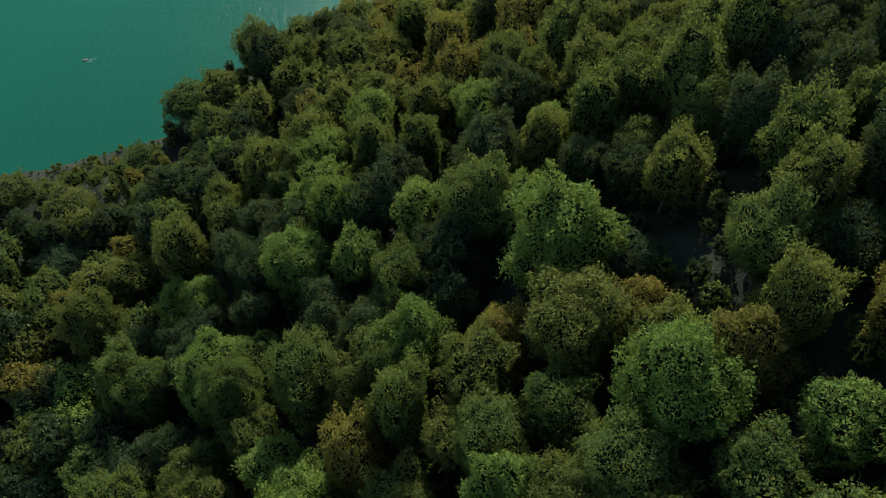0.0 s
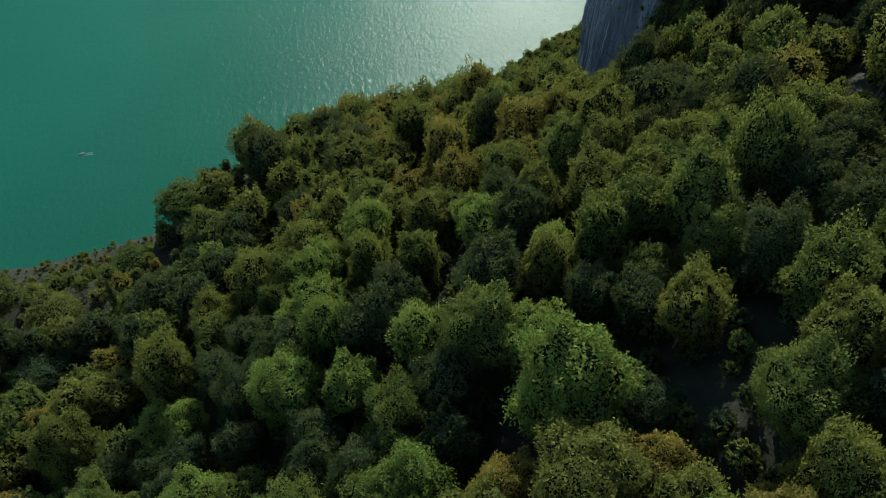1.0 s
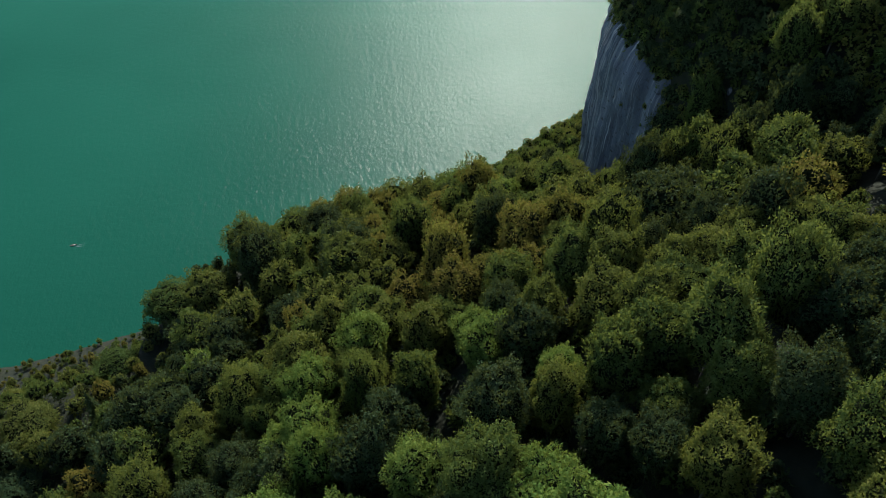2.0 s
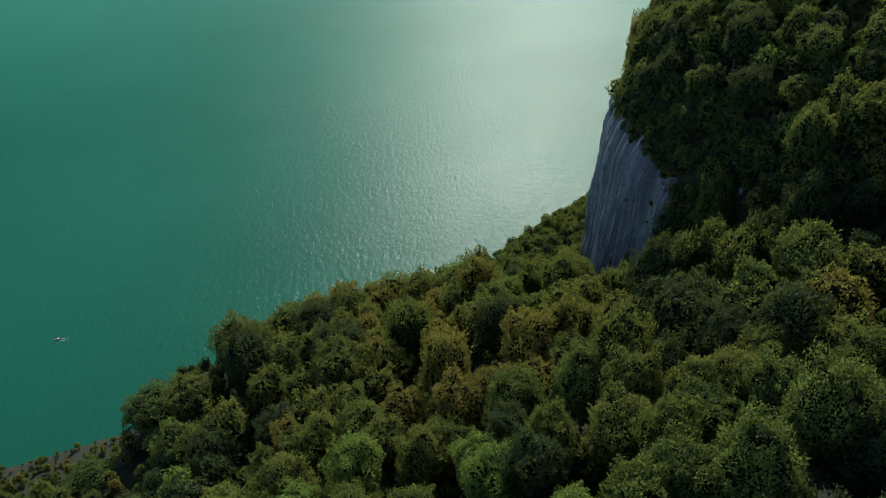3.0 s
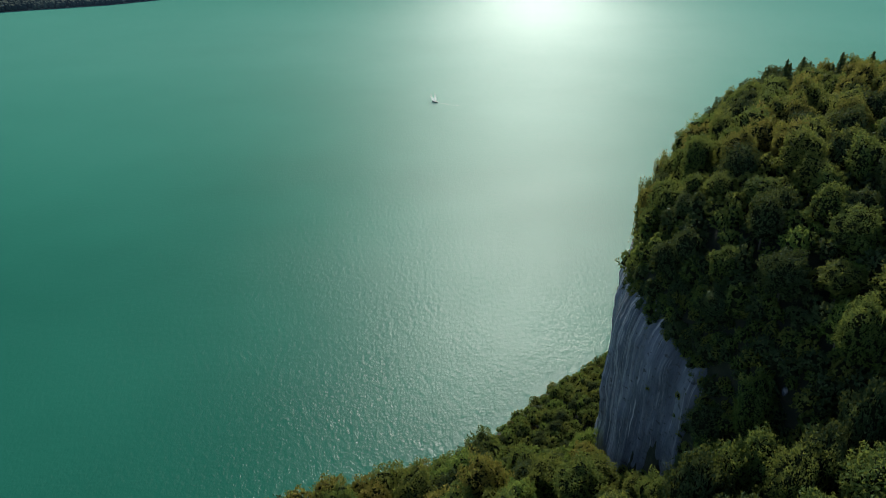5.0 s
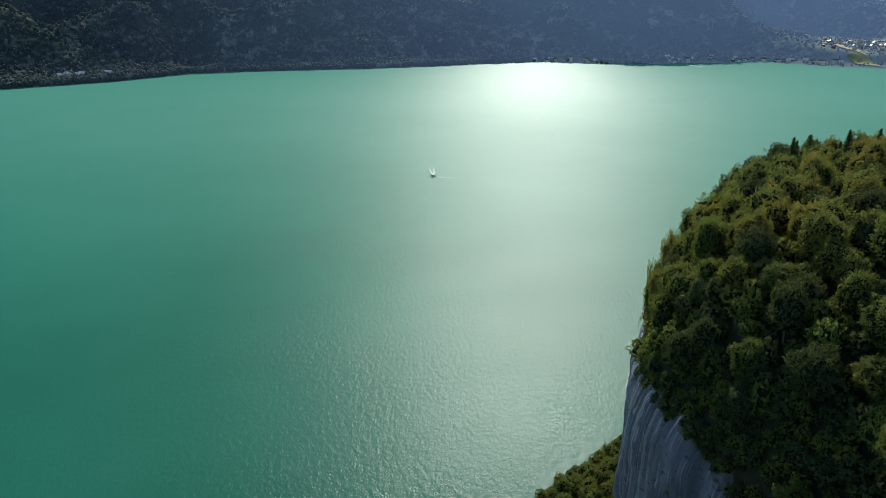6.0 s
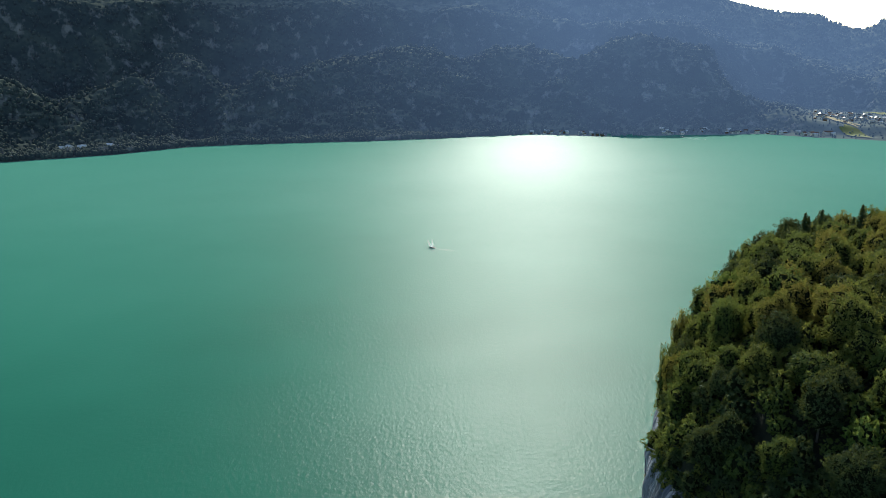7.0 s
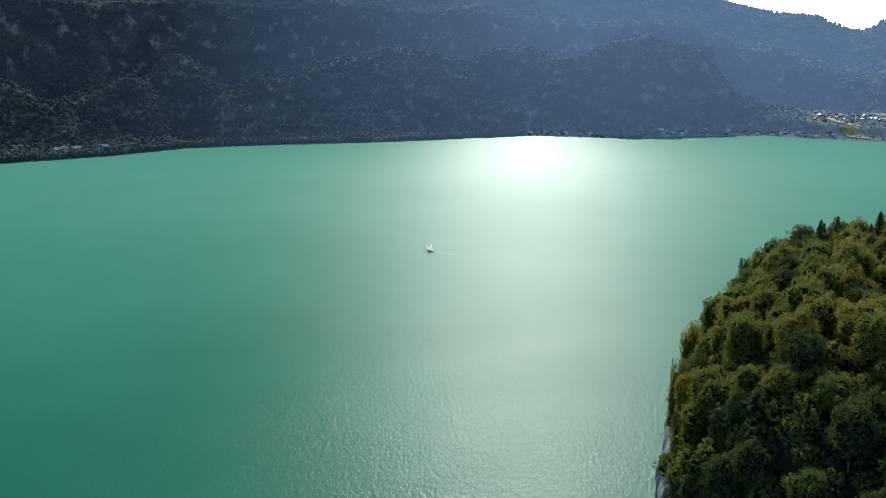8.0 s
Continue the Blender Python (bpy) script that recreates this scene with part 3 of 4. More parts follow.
def kind_at(x, y, rng):
    warm = float(value_noise(x, y, 26, 31)) + (0.45 if 100 < y < 190 and -10 < x < 45 else 0) + (0.25 if x > 60 and y > 200 else 0)
    warm -= 0.3 if x < -25 and y < 150 else 0
    warm -= 0.6 if y > 178 and 0 < x < 47 else 0
    q = rng.uniform(-1, 1) * 0.7 + warm
    if q > (0.72 if y > 95 else 0.95):
        return "ochre"
    if q > (0.12 if y > 95 else 0.42):
        return "olive"
    if q < -0.75:
        return "dark"
    # dark leaf colours favoured towards the sides, standing in for shade there
    if rng.uniform() < (0.6 if x > 45 and y < 178 else 0.28 if y > 140 and x > 50 else 0.42 if y > 135 else 0.65 if x > 32 else 0.3 if x < -32 else 0):
        return "dark"
    # bright leaf colours favoured amid the near slope, standing in for sunlight
    return "bright" if rng.uniform() < (0.55 if y < 115 and abs(x) < 28 else 0.35 if y < 78 and x < 20 else 0.12) else "green"


SINGLE = 300
near = spots(-190, 190, -38, 335, 8.4, 3, wooded)
near.sort(key=lambda p: math.hypot(p[0] - 5, (p[1] - 60) * 0.8))
rng = np.random.RandomState(9)
woods = {}
low_crowns = [broad_crown(80 + i, *SHAPES[i], 3000, 0.68, 0.37, ICO2) for i in range(6)]
low_trunk = tube([(0, 0, -1.5), (0, 0, 5), (0, 0, 9)], [0.3, 0.22, 0.08], 5)


small_crowns = [broad_crown(90 + i, SHAPES[i][0] * 0.8, SHAPES[i][1], 600, 1.6, 0.8, ICO1) for i in range(6)]


def into_woods(kind, shape, x, y, size, turn, bole=True, forms=low_crowns, foot=None):
    (iv, heart), (v, f) = forms[shape]
    c, s = math.cos(turn), math.sin(turn)
    turned = np.array([[c, -s, 0], [s, c, 0], [0, 0, 1]]) * size
    at = np.array([x, y, float(ground(x, y)) if foot is None else foot])
    woods.setdefault(kind, []).append((v @ turned.T + at, f))
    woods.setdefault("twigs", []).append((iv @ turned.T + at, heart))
    if bole:
        woods.setdefault("bark", []).append((low_trunk[0] @ turned.T + at, low_trunk[1]))


for x, y in near:
    kind, shape, size, turn = kind_at(x, y, rng), int(rng.randint(6)), rng.uniform(0.78, 1.12), rng.uniform(0, 360)
    if float(side_of(CRAG, x, y)) > -2 and y > 140:
        size *= 0.78
    if 26 < x < 56 and 168 < y < 202:
        size *= 0.55
    d = float(side_of(SHORE, x, y))
    if d < 14:
        size *= 0.4 + 0.6 * d / 14
    if x < -64:
        size = min(size, (0.75 * d - float(ground(x, y))) / 17)
        if size < 0.15:
            continue
    if x > 15 and y > 200 and float(side_of(CRAG, x, y)) < 0:
        size *= 0.48
    if len(PLACED) < SINGLE:
        plant(kind, shape, x, y, size, turn)
    else:
        into_woods(kind, shape, x, y, size, turn)


def on_crag(x, y):
    c = float(side_of(CRAG, x, y))
    return (2.5 if y > 181 else -3) < c < 60 and y > 125 and x < 80 + 0.42 * y and float(side_of(SHORE, x, y)) > 4


def on_strip(x, y):
    return x > 15 and y > 205 and float(side_of(CRAG, x, y)) < -1.5 and float(side_of(SHORE, x, y)) > 3


def on_bank(x, y):
    return 0.8 < float(side_of(SHORE, x, y)) < 13 and -68 < x < 100


def thicket(places, kinds, low, high):
    for x, y in places:
        into_woods(kinds[int(rng.randint(len(kinds)))] if kinds else kind_at(x, y, rng), int(rng.randint(6)), x, y, rng.uniform(low, high), rng.uniform(0, 6.3), False, small_crowns)


thicket(spots(36, 180, 126, 345, 4.2, 5, on_crag, False), None, 0.34, 0.6)
thicket(spots(48, 110, 180, 330, 2.1, 17, lambda x, y: 2.2 < float(side_of(CRAG, x, y)) < 11 and y > 181, False), None, 0.16, 0.34)      # the steep brow over the bare rock
thicket(spots(52, 96, 138, 194, 2.8, 15, lambda x, y: (3 if y > 181 else -4) < float(side_of(CRAG, x, y)) < 14, False), ("dark", "green", "dark", "olive"), 0.24, 0.44)
thicket(spots(-190, -70, 40, 160, 4.6, 27, lambda x, y: float(side_of(SHORE, x, y)) > 22 and x > -105 - 0.55 * y), ("dark", "green", "olive", "green"), 0.24, 0.46)
thicket(spots(-75, 60, 118, 215, 3.8, 28, lambda x, y: float(side_of(CRAG, x, y)) < -8 and float(side_of(SHORE, x, y)) > 8, False), ("dark", "green", "dark"), 0.24, 0.4)
thicket(spots(-80, 90, 2, 118, 4.8, 19, wooded, False), ("dark", "dark", "green"), 0.24, 0.46)                                      # undergrowth in the gaps of the near slope, mostly dark to stand for their shade
thicket(spots(34, 62, 160, 236, 3.2, 21, lambda x, y: -14 < float(side_of(CRAG, x, y)) < -1.2 and float(side_of(SHORE, x, y)) > 3, False), ("green", "olive", "bright"), 0.18, 0.34)      # low growth at the foot of the rock
thicket(spots(15, 84, 205, 325, 3.9, 16, on_strip), ("bright", "green", "green", "olive"), 0.32, 0.54)
thicket(spots(-190, 110, 100, 350, 3.2, 6, on_bank), ("bright", "green", "olive", "ochre"), 0.14, 0.3)
thicket(spots(-230, -66, 90, 215, 2.6, 26, lambda x, y: 0.5 < float(side_of(SHORE, x, y)) < 26), ("ochre", "olive", "bright", "green"), 0.06, 0.2)      # low scrub of the western bank
brow, _ = along([(60, 166), (54, 181), (51.5, 190), (48.8, 199), (47.6, 210), (47.8, 222), (50.5, 234), (56, 246), (62, 260)], rng.uniform(0, 104, 330))
for (x, y), rise in zip(brow, rng.uniform(0, 1, 330)):           # bushes that cling to the steep brow and flank, level above level
    if y > 181:
        c = float(np.interp(84 + 22 * rise, FACE_RISE[1], FACE_RISE[0]))
    else:
        c = float(np.interp(76 + 28 * rise, FRONT_RISE[1], FRONT_RISE[0]))
    x, y = x + c * (0.98 if y > 190 else 0.9), y + c * (0.1 if y > 190 else 0.35)
    into_woods(("dark", "green", "olive")[int(rng.randint(3))], int(rng.randint(6)), x, y, rng.uniform(0.16, 0.32), rng.uniform(0, 6.3), False, small_crowns)
for i in range(210):                                             # shrubs on the rock: its flank, its top, a few cracks
    u, v = ((rng.uniform(0, 0.07), rng.uniform(0.3, 1)), (rng.uniform(0.05, 0.8), rng.uniform(0.9, 1)), (rng.uniform(0.05, 0.2), rng.uniform(0.7, 1)))[0 if i < 80 else 1 if i < 195 else 2]
    x, y, foot = FACE[int(u * (FACE.shape[0] - 1)), int(v * (FACE.shape[1] - 1))]
    into_woods("green" if rng.uniform() < 0.5 else "olive", int(rng.randint(6)), x + rng.uniform(0, 1.2), y + rng.uniform(-0.6, 0.6), rng.uniform(0.1, 0.24), rng.uniform(0, 6.3), False, small_crowns, foot - 1.4)
STUFF = {"bark": ("tree_trunks", BARK, "grey brown trunks under the forest canopy"), "twigs": ("twigs", CROWN_SHADE, "dark lumps inside the forest crowns in place of their shade")}
for kind, pieces in woods.items():
    name, mat, words = STUFF.get(kind, ("woods", LEAF.get(kind), "dense mixed forest on the steep lakeside slope"))
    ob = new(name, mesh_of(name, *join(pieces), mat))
    tagged(ob, words, "forest", kind="stuff")


# ---- the far side of the lake ----
FAR_SHORE = [(-2600, 700), (-1500, 1080), (-788, 1401), (-709, 1448), (-625, 1499), (-508, 1619), (-396, 1651), (-154, 1690), (24, 1735), (104, 1771), (256, 1805), (400, 1740),
             (581, 1757), (785, 1765), (864, 1685), (981, 1609), (1400, 1500), (2600, 1200)]
TAN = [-1.4, -0.62, -0.53, -0.45, -0.36, -0.28, -0.2, -0.1, 0.0, 0.1, 0.16, 0.22, 0.3, 0.36, 0.44, 0.52, 0.6, 0.7, 1.5]
RIDGE = [-1.4, -0.624, -0.57, -0.51, -0.44, -0.385, -0.35, -0.32, -0.28, -0.24, -0.146, -0.035, 0.053, 0.132, 0.17, 0.196, 0.235, 0.28, 0.323, 0.379, 0.41, 0.45, 0.52, 0.6, 0.7, 1.5]
shore_line = np.array(FAR_SHORE, float)
SHORE_TAN, SHORE_REACH = shore_line[:, 0] / (shore_line[:, 1] - 50), np.hypot(shore_line[:, 0], shore_line[:, 1] - 50)


def far_point(a, k):
    """A place on the far side: a is its bearing (x over y), k its metres behind the shore."""
    a, k = np.asarray(a, float), np.asarray(k, float)
    reach = np.interp(a, SHORE_TAN, SHORE_REACH) + k
    x, y = reach * np.sin(np.arctan(a)), 50 + reach * np.cos(np.arctan(a))
    up = np.maximum(k, 0)
    shelf = np.interp(a, TAN, [60, 25, 22, 20, 14, 8, 5, 4, 4, 4, 5, 6, 8, 10, 10, 8, 6, 20, 60])
    one = np.interp(a, RIDGE, [300, 160, 140, 100, 112, 132, 178, 172, 108, 112, 156, 190, 192, 200, 176, 150, 196, 214, 218, 182, 92, 50, 30, 22, 30, 200])
    two = np.interp(a, TAN, [600, 345, 345, 345, 340, 345, 350, 345, 335, 325, 315, 305, 285, 262, 205, 130, 110, 150, 400])
    three = np.interp(a, TAN, [900, 680, 680, 680, 680, 680, 680, 660, 640, 600, 570, 535, 470, 425, 360, 312, 288, 320, 600])
    three = three - 30 * np.clip(1 - np.abs(a - 0.565) / 0.04, 0, 1) ** 0.5
    step = lambda lo, hi: np.clip((up - lo) / (hi - lo), 0, 1)
    soft = lambda t: t * t * (3 - 2 * t)
    z = np.interp(up, [0, 40, 90], [0, 0.4, 1.0]) * shelf + (one - shelf) * soft(step(45, 60 + one * 1.92))
    dip = np.clip((0.5 - a) * 8, 0, 1) * one * 0.16                             # a trough behind the first ridge
    z = z - dip * soft(step(110 + one * 1.9, 200 + one * 1.9)) + (two - one + dip) * soft(step(560, 820)) + (three - two) * soft(step(820, 1400))
    wild = 1 - np.clip((a - 0.47) * 20, 0, 1) * np.clip((620 - up) / 80, 0, 1)      # the village plain is smooth
    z = z + np.clip(up / 120, 0, 1) * (0.12 + 0.88 * wild) * (1 - 0.45 * step(850, 1000)) * (value_noise(x, y, 170, 41) * 14 + (0.4 - np.abs(value_noise(a * 2000, up * 0.45, 120, 45))) * 34 + (0.4 - np.abs(value_noise(x, y, 85, 46))) * 14 + value_noise(x, y, 60, 42) * 7 + value_noise(x, y, 28, 43) * 4)
    return x, y, z, wild


def far_hills():
    a = np.concatenate([np.linspace(-1.4, -0.66, 30), np.linspace(-0.65, 0.68, 520), np.linspace(0.69, 1.5, 30)])
    k = np.concatenate([[-60], np.linspace(0, 900, 190), np.linspace(910, 2000, 90), np.linspace(2050, 2600, 8)])
    A, K = np.meshgrid(a, k, indexing="ij")
    X, Y, Z, wild = far_point(A, K)
    rng = np.random.RandomState(4)
    Z = Z + np.clip((K - 4) / 30, 0, 1) * wild * (rng.uniform(-1, 1, Z.shape) * 1.4 + value_noise(X, Y, 10, 44) * 3.0)
    Z = np.where(K < 0, -8, Z)
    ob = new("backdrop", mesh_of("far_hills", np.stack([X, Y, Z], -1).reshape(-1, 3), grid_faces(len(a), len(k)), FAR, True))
    tagged(ob, "wooded mountainside across the lake with an added blue haze glow", "mountain", kind="structure")


def far_trees(count, seed):
    """Small tree shapes over the far slopes and along the far bank."""
    rng = np.random.RandomState(seed)
    a = rng.uniform(-0.66, 0.68, count)
    k = np.where(rng.uniform(size=count) < np.where(a > 0.12, 0.03, 0.3), rng.uniform(3, 60, count), rng.uniform(np.where(a > 0.12, 62, 30), np.where(a > 0.1, 1500, 800), count))
    x, y, z, wild = far_point(a, k)
    keep = rng.uniform(size=count) < 0.6 + 0.4 * wild
    v0, f0 = ICO1
    tall, girth = rng.uniform(3.5, 7, count) * (0.5 + 0.5 * wild), rng.uniform(2.5, 5, count) * (0.5 + 0.5 * wild)
    pieces = []
    for i in np.nonzero(keep)[0]:
        v = v0 * rng.uniform(0.75, 1.2, (len(v0), 1)) * (girth[i], girth[i], tall[i])
        pieces.append((v + (x[i], y[i], z[i] + tall[i] * 0.7), f0))
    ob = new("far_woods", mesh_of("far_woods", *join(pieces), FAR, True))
    tagged(ob, "distant trees along the far lake shore with an added blue haze glow", "forest", kind="stuff")


far_hills()
far_trees(20000, 71)

PLASTER = plain_material("pale_plaster", (0.6, 0.58, 0.54), 0.8, 0, 0.15, 0.4)
TIMBER = plain_material("brown_timber", (0.16, 0.1, 0.06), 0.8, 0, 0.3, 0.5)
TILES = plain_material("brown_roof_tiles", (0.2, 0.11, 0.08), 0.8, 0, 0.3, 0.5)
SLATE = plain_material("grey_roof_slate", (0.16, 0.17, 0.18), 0.6, 0, 0.3, 0.5)
# roof colour raised so that far roofs show as bright specks, as in sun
SUNLIT_ROOF = plain_material("sunlit_pale_roof", (0.6, 0.62, 0.64), 0.35, 0.2, 0.15, 0.5)
GRASS = plain_material("meadow_grass", (0.15, 0.19, 0.06), 0.9, 0, 0.35, 0.02)
STUBBLE = plain_material("dry_meadow", (0.36, 0.31, 0.16), 0.9, 0, 0.3, 0.02)
GLASS = plain_material("dark_window_glass", (0.03, 0.035, 0.04), 0.1)


def box(x0, x1, y0, y1, z0, z1):
    v = [(x, y, z) for z in (z0, z1) for y in (y0, y1) for x in (x0, x1)]
    return v, [(0, 2, 3, 1), (4, 5, 7, 6), (0, 1, 5, 4), (1, 3, 7, 5), (3, 2, 6, 7), (2, 0, 4, 6)]


def house_parts(w, d, h, wall, roof):
    """Meshes of a gabled house: walls to the gable, a roof with eaves, windows."""
    g = w * 0.32
    walls = [(-w / 2, -d / 2, -3), (w / 2, -d / 2, -3), (w / 2, d / 2, -3), (-w / 2, d / 2, -3), (-w / 2, -d / 2, h), (w / 2, -d / 2, h), (w / 2, d / 2, h), (-w / 2, d / 2, h),
             (0, -d / 2, h + g), (0, d / 2, h + g)]
    wf = [(0, 1, 5, 8, 4), (1, 2, 6, 5), (2, 3, 7, 9, 6), (3, 0, 4, 7), (3, 2, 1, 0)]
    e, t = 0.7, 0.3
    rv, rf = [], []
    for sx in (-1, 1):
        b = len(rv)
        low = h - e * g / (w / 2)
        rv += [(0, -d / 2 - e, h + g + 0.05), (0, d / 2 + e, h + g + 0.05), (sx * (w / 2 + e), d / 2 + e, low + 0.05), (sx * (w / 2 + e), -d / 2 - e, low + 0.05)]
        rv += [(x, y, z + t) for x, y, z in rv[b:b + 4]]
        rf += [tuple(b + i for i in q) for q in ((0, 1, 2, 3), (7, 6, 5, 4), (0, 4, 5, 1), (1, 5, 6, 2), (2, 6, 7, 3), (3, 7, 4, 0))]
    win = mesh_of("window", *box(-0.6, 0.6, -0.08, 0.08, 0, 1.5), GLASS)
    return mesh_of("wall", walls, wf, wall), mesh_of("roof", rv, rf, roof), win, w, d, h


HOUSES = [house_parts(9, 12, 5.5, PLASTER, TILES), house_parts(11, 14, 6.0, PLASTER, SLATE), house_parts(8, 10, 5.0, TIMBER, SLATE), house_parts(10, 13, 6.0, PLASTER, SUNLIT_ROOF),
          house_parts(12, 26, 8.0, PLASTER, TILES), house_parts(7, 9, 3.6, TIMBER, SUNLIT_ROOF)]
HOUSE_LABELS = ["white house with brown tiled roof in lakeside village", "white house with grey slate roof in lakeside village", "brown timber chalet with grey roof near the lake",
                "white house by the lake with a roof paled as if sunlit", "long white lakeside hotel with brown tiled roof", "brown timber boathouse at the shore with a roof paled as if sunlit"]


def house(style, a, k, turn, size=1.0):
    wall, roof, win, w, d, h = HOUSES[style]
    x, y, z, _ = far_point(a, k)
    ob = new("house")
    part("wall", wall, ob)
    part("roof", roof, ob)
    rows = (1.2, 4.0) if h > 5.2 else (1.4,)
    for zz in rows:
        for q in (-0.28, 0.28):
            for sy in (-1, 1):
                part("window", win, ob).matrix_basis = pose(q * w, sy * d / 2, zz)
    ob.matrix_basis = pose(float(x), float(y), float(z) + 2.0 * size, 0, 0, turn) @ Matrix.Diagonal((size, size, size, 1))
    tagged(ob, HOUSE_LABELS[style], "house", "houses across the lake")


rng = np.random.RandomState(12)
for i in range(84):                                   # the village on the plain
    house(int(rng.choice([0, 1, 2, 3], p=[0.4, 0.35, 0.17, 0.08])), rng.uniform(0.525, 0.66), rng.uniform(110, 420), rng.uniform(0, 180), rng.uniform(0.45, 0.68))
for i in range(46):                                   # along the bank
    house(int(rng.choice([0, 1, 3, 5, 4], p=[0.2, 0.15, 0.4, 0.2, 0.05])), rng.uniform(0.31, 0.56), rng.uniform(8, 44), rng.uniform(60, 120), rng.uniform(0.5, 0.85))
for i in range(22):
    house(int(rng.choice([3, 5, 2, 0])), rng.uniform(0.135, 0.24), rng.uniform(8, 24), rng.uniform(70, 110), rng.uniform(0.45, 0.75))
for a, k in ((-0.575, 14), (-0.57, 22), (-0.505, 40), (-0.495, 46), (-0.48, 40), (-0.475, 44), (-0.44, 42), (-0.425, 36)):
    house(3 if k > 38 else 5, a, k, 80 + 400 * a)


def meadow(name, mat, label, a, k, wide, deep, lean, seed):
    """An open field of uneven outline that follows the land."""
    spokes, rings = 48, 8
    rng = np.random.RandomState(seed)
    turn = np.linspace(0, 2 * math.pi, spokes, endpoint=False)
    rim = 1 + sum(rng.uniform(-0.16, 0.16) * np.sin(turn * n + rng.uniform(0, 6)) for n in (2, 3, 4, 5, 7))
    R, T = np.meshgrid(np.linspace(0.02, 1, rings), turn, indexing="ij")
    u, v = R * rim * np.cos(T), R * rim * np.sin(T)
    x, y, z, _ = far_point(a + wide * u, np.maximum(k + deep * v + lean * u, 4))
    ids = np.arange(rings * spokes).reshape(rings, spokes)
    nxt = np.roll(ids, -1, axis=1)
    f = np.stack([ids[:-1], ids[1:], nxt[1:], nxt[:-1]], -1).reshape(-1, 4)
    ob = new(name, mesh_of(name, np.stack([x, y, z + 2.4], -1).reshape(-1, 3), f, mat, True))
    tagged(ob, label, "meadow", kind="structure")


meadow("meadow_1", STUBBLE, "dry sunlit meadow between village and lake", 0.555, 190, 0.034, 30, -85, 3)
meadow("meadow_2", GRASS, "bright green pasture above the village", 0.64, 480, 0.035, 55, -20, 4)
meadow("meadow_3", GRASS, "green lakeside lawn at the village edge", 0.585, 60, 0.02, 26, -24, 5)


# ---- boats ----
WHITE = plain_material("white_gelcoat", (0.8, 0.8, 0.78), 0.3, 0, 0.06, 3)
SAIL = plain_material("white_sailcloth", (0.85, 0.85, 0.83), 0.7, 0, 0.06, 2)
sheer = SAIL.node_tree.nodes.new("ShaderNodeBsdfTranslucent")
sheer.inputs[0].default_value = (0.8, 0.8, 0.76, 1)
blend = SAIL.node_tree.nodes.new("ShaderNodeMixShader")
SAIL.node_tree.links.new(SAIL.node_tree.nodes["Principled BSDF"].outputs[0], blend.inputs[1])
SAIL.node_tree.links.new(sheer.outputs[0], blend.inputs[2])
SAIL.node_tree.links.new(blend.outputs[0], SAIL.node_tree.nodes["Material Output"].inputs[0])
NAVY = plain_material("dark_hull_paint", (0.03, 0.035, 0.045), 0.3, 0, 0.2, 3)
ALLOY = plain_material("mast_alloy", (0.6, 0.61, 0.62), 0.35, 0.9, 0.1, 4)
FOAM = plain_material("wake_foam", (0.6, 0.68, 0.64), 0.7, 0, 0.2, 1.5)
TEAK = plain_material("teak_deck", (0.3, 0.19, 0.1), 0.6, 0, 0.3, 6)


def hull_mesh(length, beam, depth, mat):
    n, ring = 13, 9
    v = []
    for i in range(n):
        q = i / (n - 1)
        half = beam / 2 * (math.sin(math.pi * min(1, 0.28 + 0.72 * q)) ** 0.6 if q < 0.999 else 0.03)
        keel = -depth * 0.55 * (1 - max(0, q - 0.55) / 0.45 * 0.9)
        top = depth * (0.42 + 0.16 * q * q)
        for j in range(ring):
            w = -1 + 2 * j / (ring - 1)
            v.append((half * math.copysign(abs(w) ** 0.6, w), (q - 0.5) * length, keel + (top - keel) * abs(w) ** 2.2))
    f = [tuple(int(i) for i in q) for q in grid_faces(n, ring)]
    f.append(tuple(range(ring)))
    return mesh_of("hull", v, f, mat, True)


def deck_mesh(length, beam, depth, mat):
    n, v = 13, []
    for i in range(n):
        q = i / (n - 1)
        half = beam / 2 * (math.sin(math.pi * min(1, 0.28 + 0.72 * q)) ** 0.6 if q < 0.999 else 0.03) * 0.97
        z = depth * (0.42 + 0.16 * q * q) - 0.06
        v += [(-half, (q - 0.5) * length, z), (0, (q - 0.5) * length, z + 0.06), (half, (q - 0.5) * length, z)]
    return mesh_of("deck", v, grid_faces(n, 3), mat, True)


def sail_mesh(foot, luff, belly, mat):
    n, m, v = 9, 12, []
    for i in range(n):
        for j in range(m):
            q = j / (m - 1)
            u = i / (n - 1) * (1 - q)
            v.append((belly * math.sin(math.pi * i / (n - 1)) * (1 - q), -foot * u, luff * q))
    return mesh_of("sail", v, grid_faces(n, m), mat, True)


def wake_mesh(length, spread, width):
    v, f, n = [], [], 30
    rng = np.random.RandomState(8)
    for side in (-1, 1):
        b = len(v)
        for i in range(n):
            q = i / (n - 1)
            c, w = side * (0.4 + spread * q), width * (1 - q * 0.7) * rng.uniform(0.5, 1.2)
            v += [(c - w / 2, -length * q, 0.05), (c + w / 2, -length * q, 0.05)]
        f += [(b + 2 * i, b + 2 * i + 1, b + 2 * i + 3, b + 2 * i + 2) for i in range(n - 1) if rng.uniform() < 0.85]
    return mesh_of("wake", v, f, FOAM)


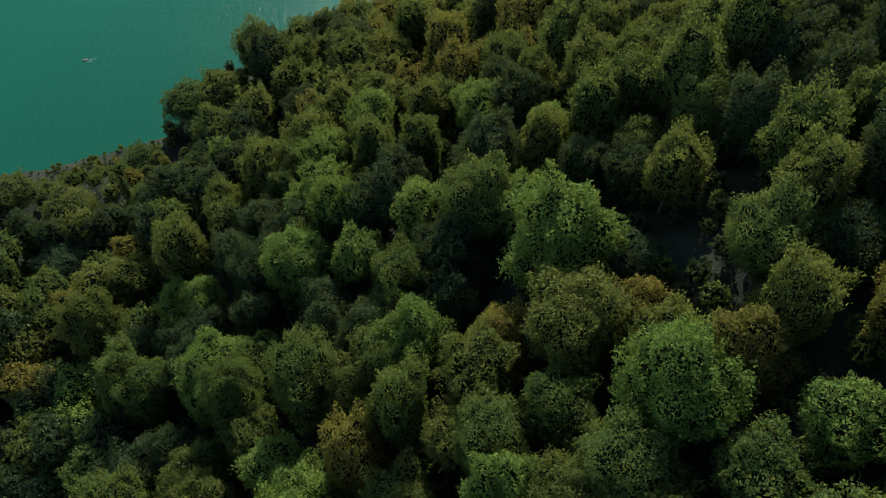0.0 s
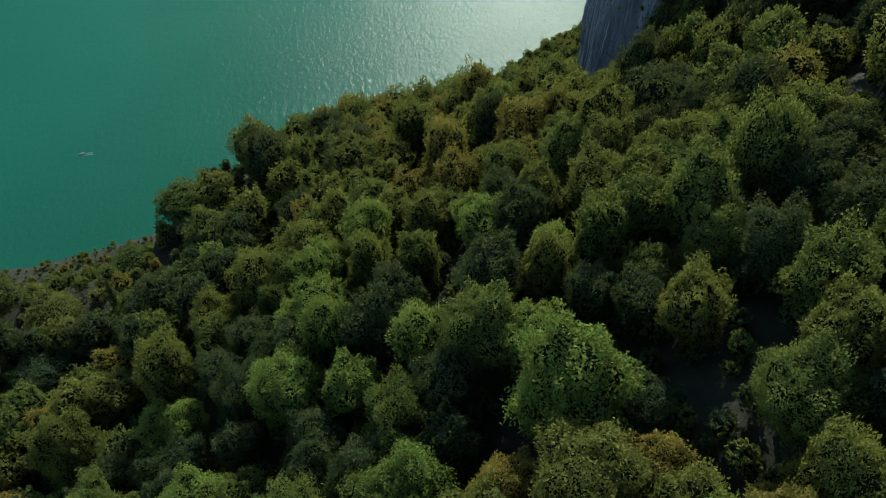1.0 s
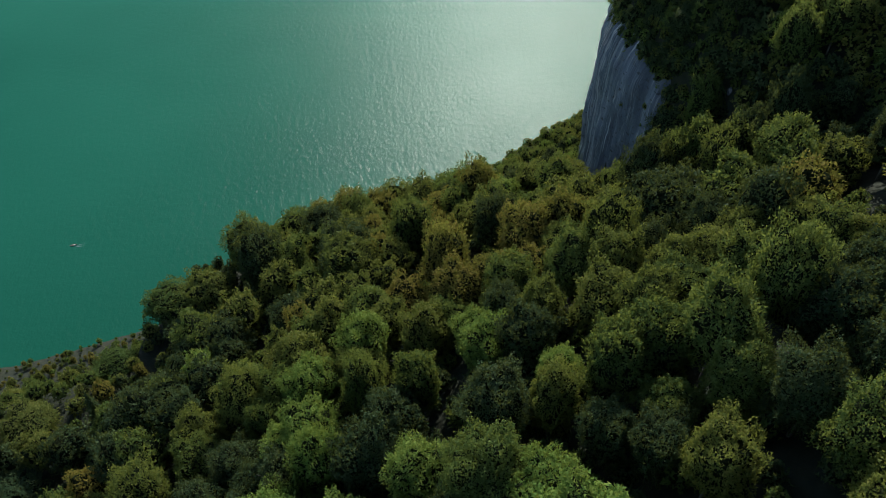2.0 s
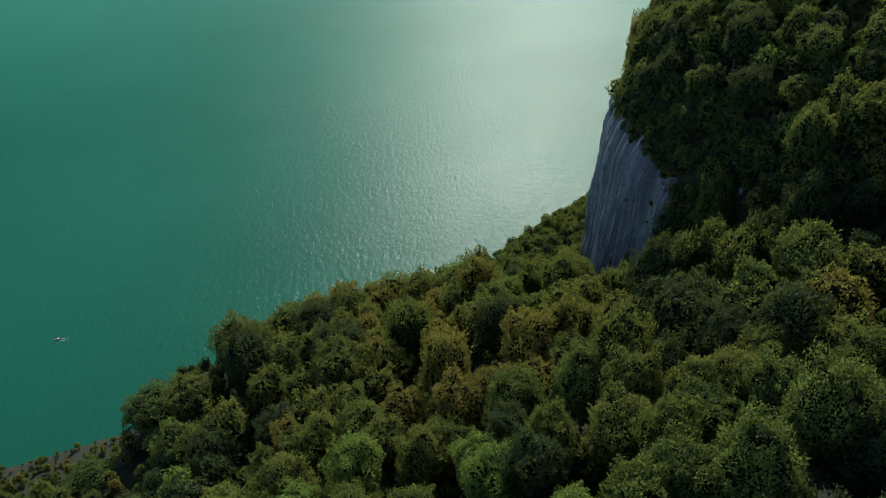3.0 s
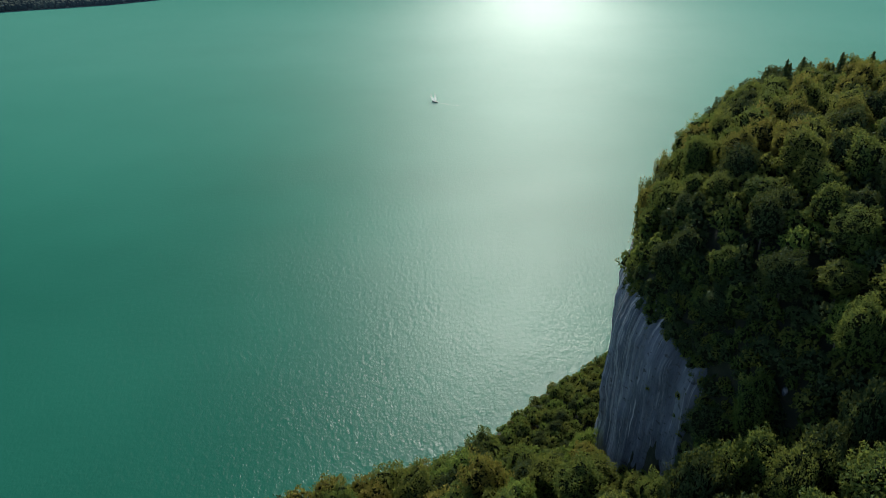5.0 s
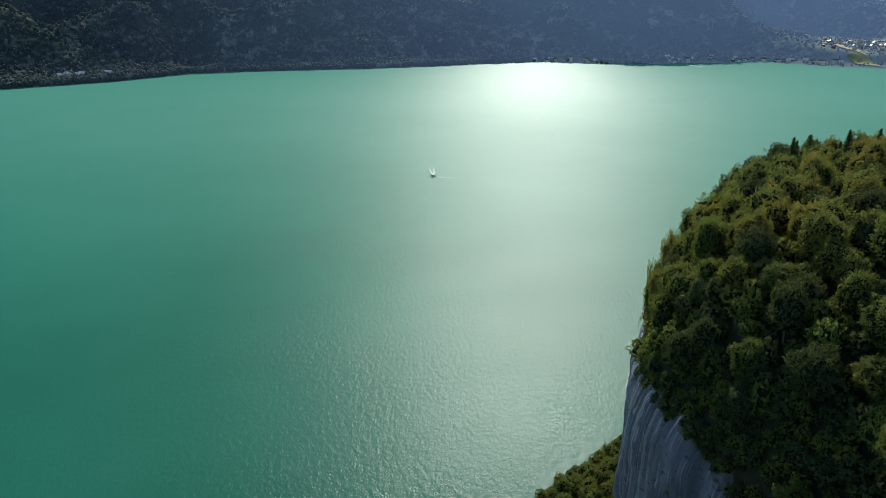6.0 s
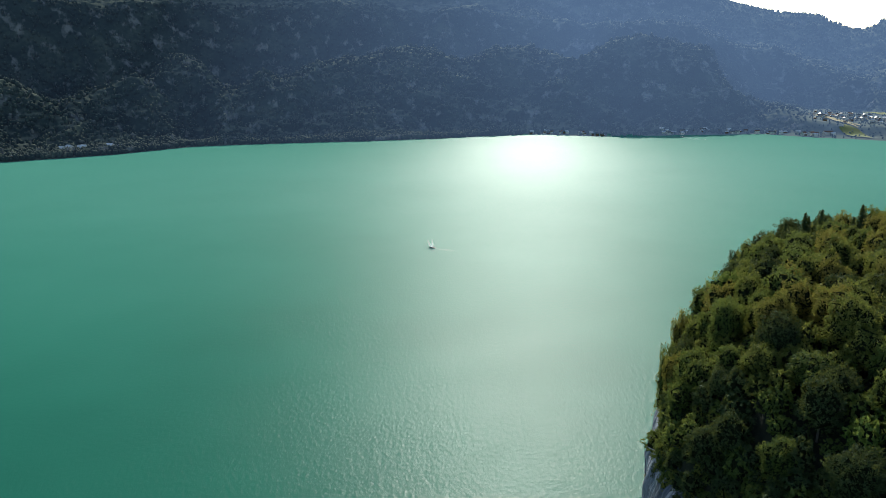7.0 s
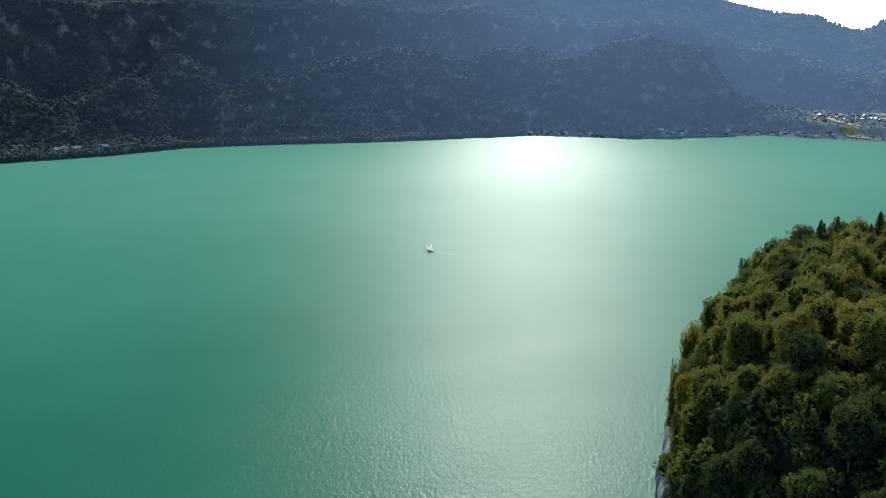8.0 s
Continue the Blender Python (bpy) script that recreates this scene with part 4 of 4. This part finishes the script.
def sailing_boat(x, y, turn):
    ob = new("sailing_boat")
    part("hull", hull_mesh(8.0, 2.6, 1.6, NAVY), ob, "dark painted hull")
    part("deck", deck_mesh(8.0, 2.6, 1.6, TEAK), ob)
    part("cabin", mesh_of("cabin", *box(-0.75, 0.75, -0.4, 1.9, 0.6, 1.25), WHITE), ob)
    part("mast", mesh_of("mast", *tube([(0, 0.7, 0.6), (0, 0.7, 10.6)], [0.09, 0.06], 8), ALLOY, True), ob)
    part("boom", mesh_of("boom", *tube([(0, 0.7, 1.7), (0.5, -2.7, 1.75)], [0.07, 0.06], 6), ALLOY, True), ob)
    part("mainsail", sail_mesh(3.2, 8.4, 0.45, SAIL), ob).matrix_basis = pose(0, 0.62, 1.85, 0, 0, 8)
    part("jib", sail_mesh(2.9, 7.6, 0.5, SAIL), ob).matrix_basis = pose(0, 3.7, 1.0, -20, 0, 5)
    ob.matrix_basis = pose(x, y, 0, 0, 4, turn) @ Matrix.Diagonal((0.85, 0.85, 0.85, 1))
    tagged(ob, "small sailing boat with white sails and dark hull", "boat")


def motor_boat(x, y, turn, size=1.0):
    ob = new("motor_boat")
    part("hull", hull_mesh(5.4, 2.0, 1.2, WHITE), ob)
    part("deck", deck_mesh(5.4, 2.0, 1.2, TEAK), ob)
    part("windscreen", mesh_of("windscreen", *box(-0.7, 0.7, 0.35, 0.45, 0.5, 1.1), GLASS), ob)
    part("seat", mesh_of("seat", *box(-0.7, 0.7, -1.3, -0.7, 0.45, 0.85), WHITE), ob)
    part("engine", mesh_of("engine", *box(-0.22, 0.22, -2.95, -2.5, -0.1, 0.95), NAVY), ob)
    ob.matrix_basis = pose(x, y, 0, 0, 0, turn) @ Matrix.Diagonal((size, size, size, 1))
    tagged(ob, "small white open motor boat on green water", "boat")


def wake(x, y, turn, length, spread, width, label):
    ob = new("wake", wake_mesh(length, spread, width))
    ob.matrix_basis = pose(x, y, 0, 0, 0, turn)
    tagged(ob, label, "wake", kind="stuff")


sailing_boat(-1.5, 755, 58)
wake(0.5, 752, 62, 26, 1.6, 0.3, "faint pale wake behind a sailing boat")
motor_boat(-138, 219, 112, 0.42)
wake(-136.6, 218.6, 105, 3, 0.3, 0.2, "short white wake behind a motor boat")
motor_boat(577, 1722, 20, 1.8)
wake(578, 1716, 25, 60, 8, 2.2, "curling white wake near the far shore")


# ---- loose rock among the trees ----
def boulder(x, y, lift, size, seed, turn):
    rng = np.random.RandomState(seed)
    v = ICO2[0].copy()
    for _ in range(7):
        d = rng.normal(0, 1, 3)
        d /= np.linalg.norm(d)
        over = np.maximum(v @ d - rng.uniform(0.45, 0.75), 0)
        v -= over[:, None] * d
    v = v * (1.0, 0.75, 1.3) * size
    ob = new("boulder", mesh_of("boulder", v, ICO2[1], STONE))
    ob.matrix_basis = pose(x, y, float(ground(x, y)) + lift, 12, 8, turn)
    tagged(ob, "pale limestone boulder among trees on the slope", "rock")


boulder(31.0, 22.0, 5.0, 2.4, 3, 40)
boulder(66.0, 166.2, 0.4, 0.9, 4, 10)
boulder(-4.3, 80.0, 1.0, 1.5, 5, 70)
boulder(75.0, 247.0, 3.0, 1.8, 6, 130)
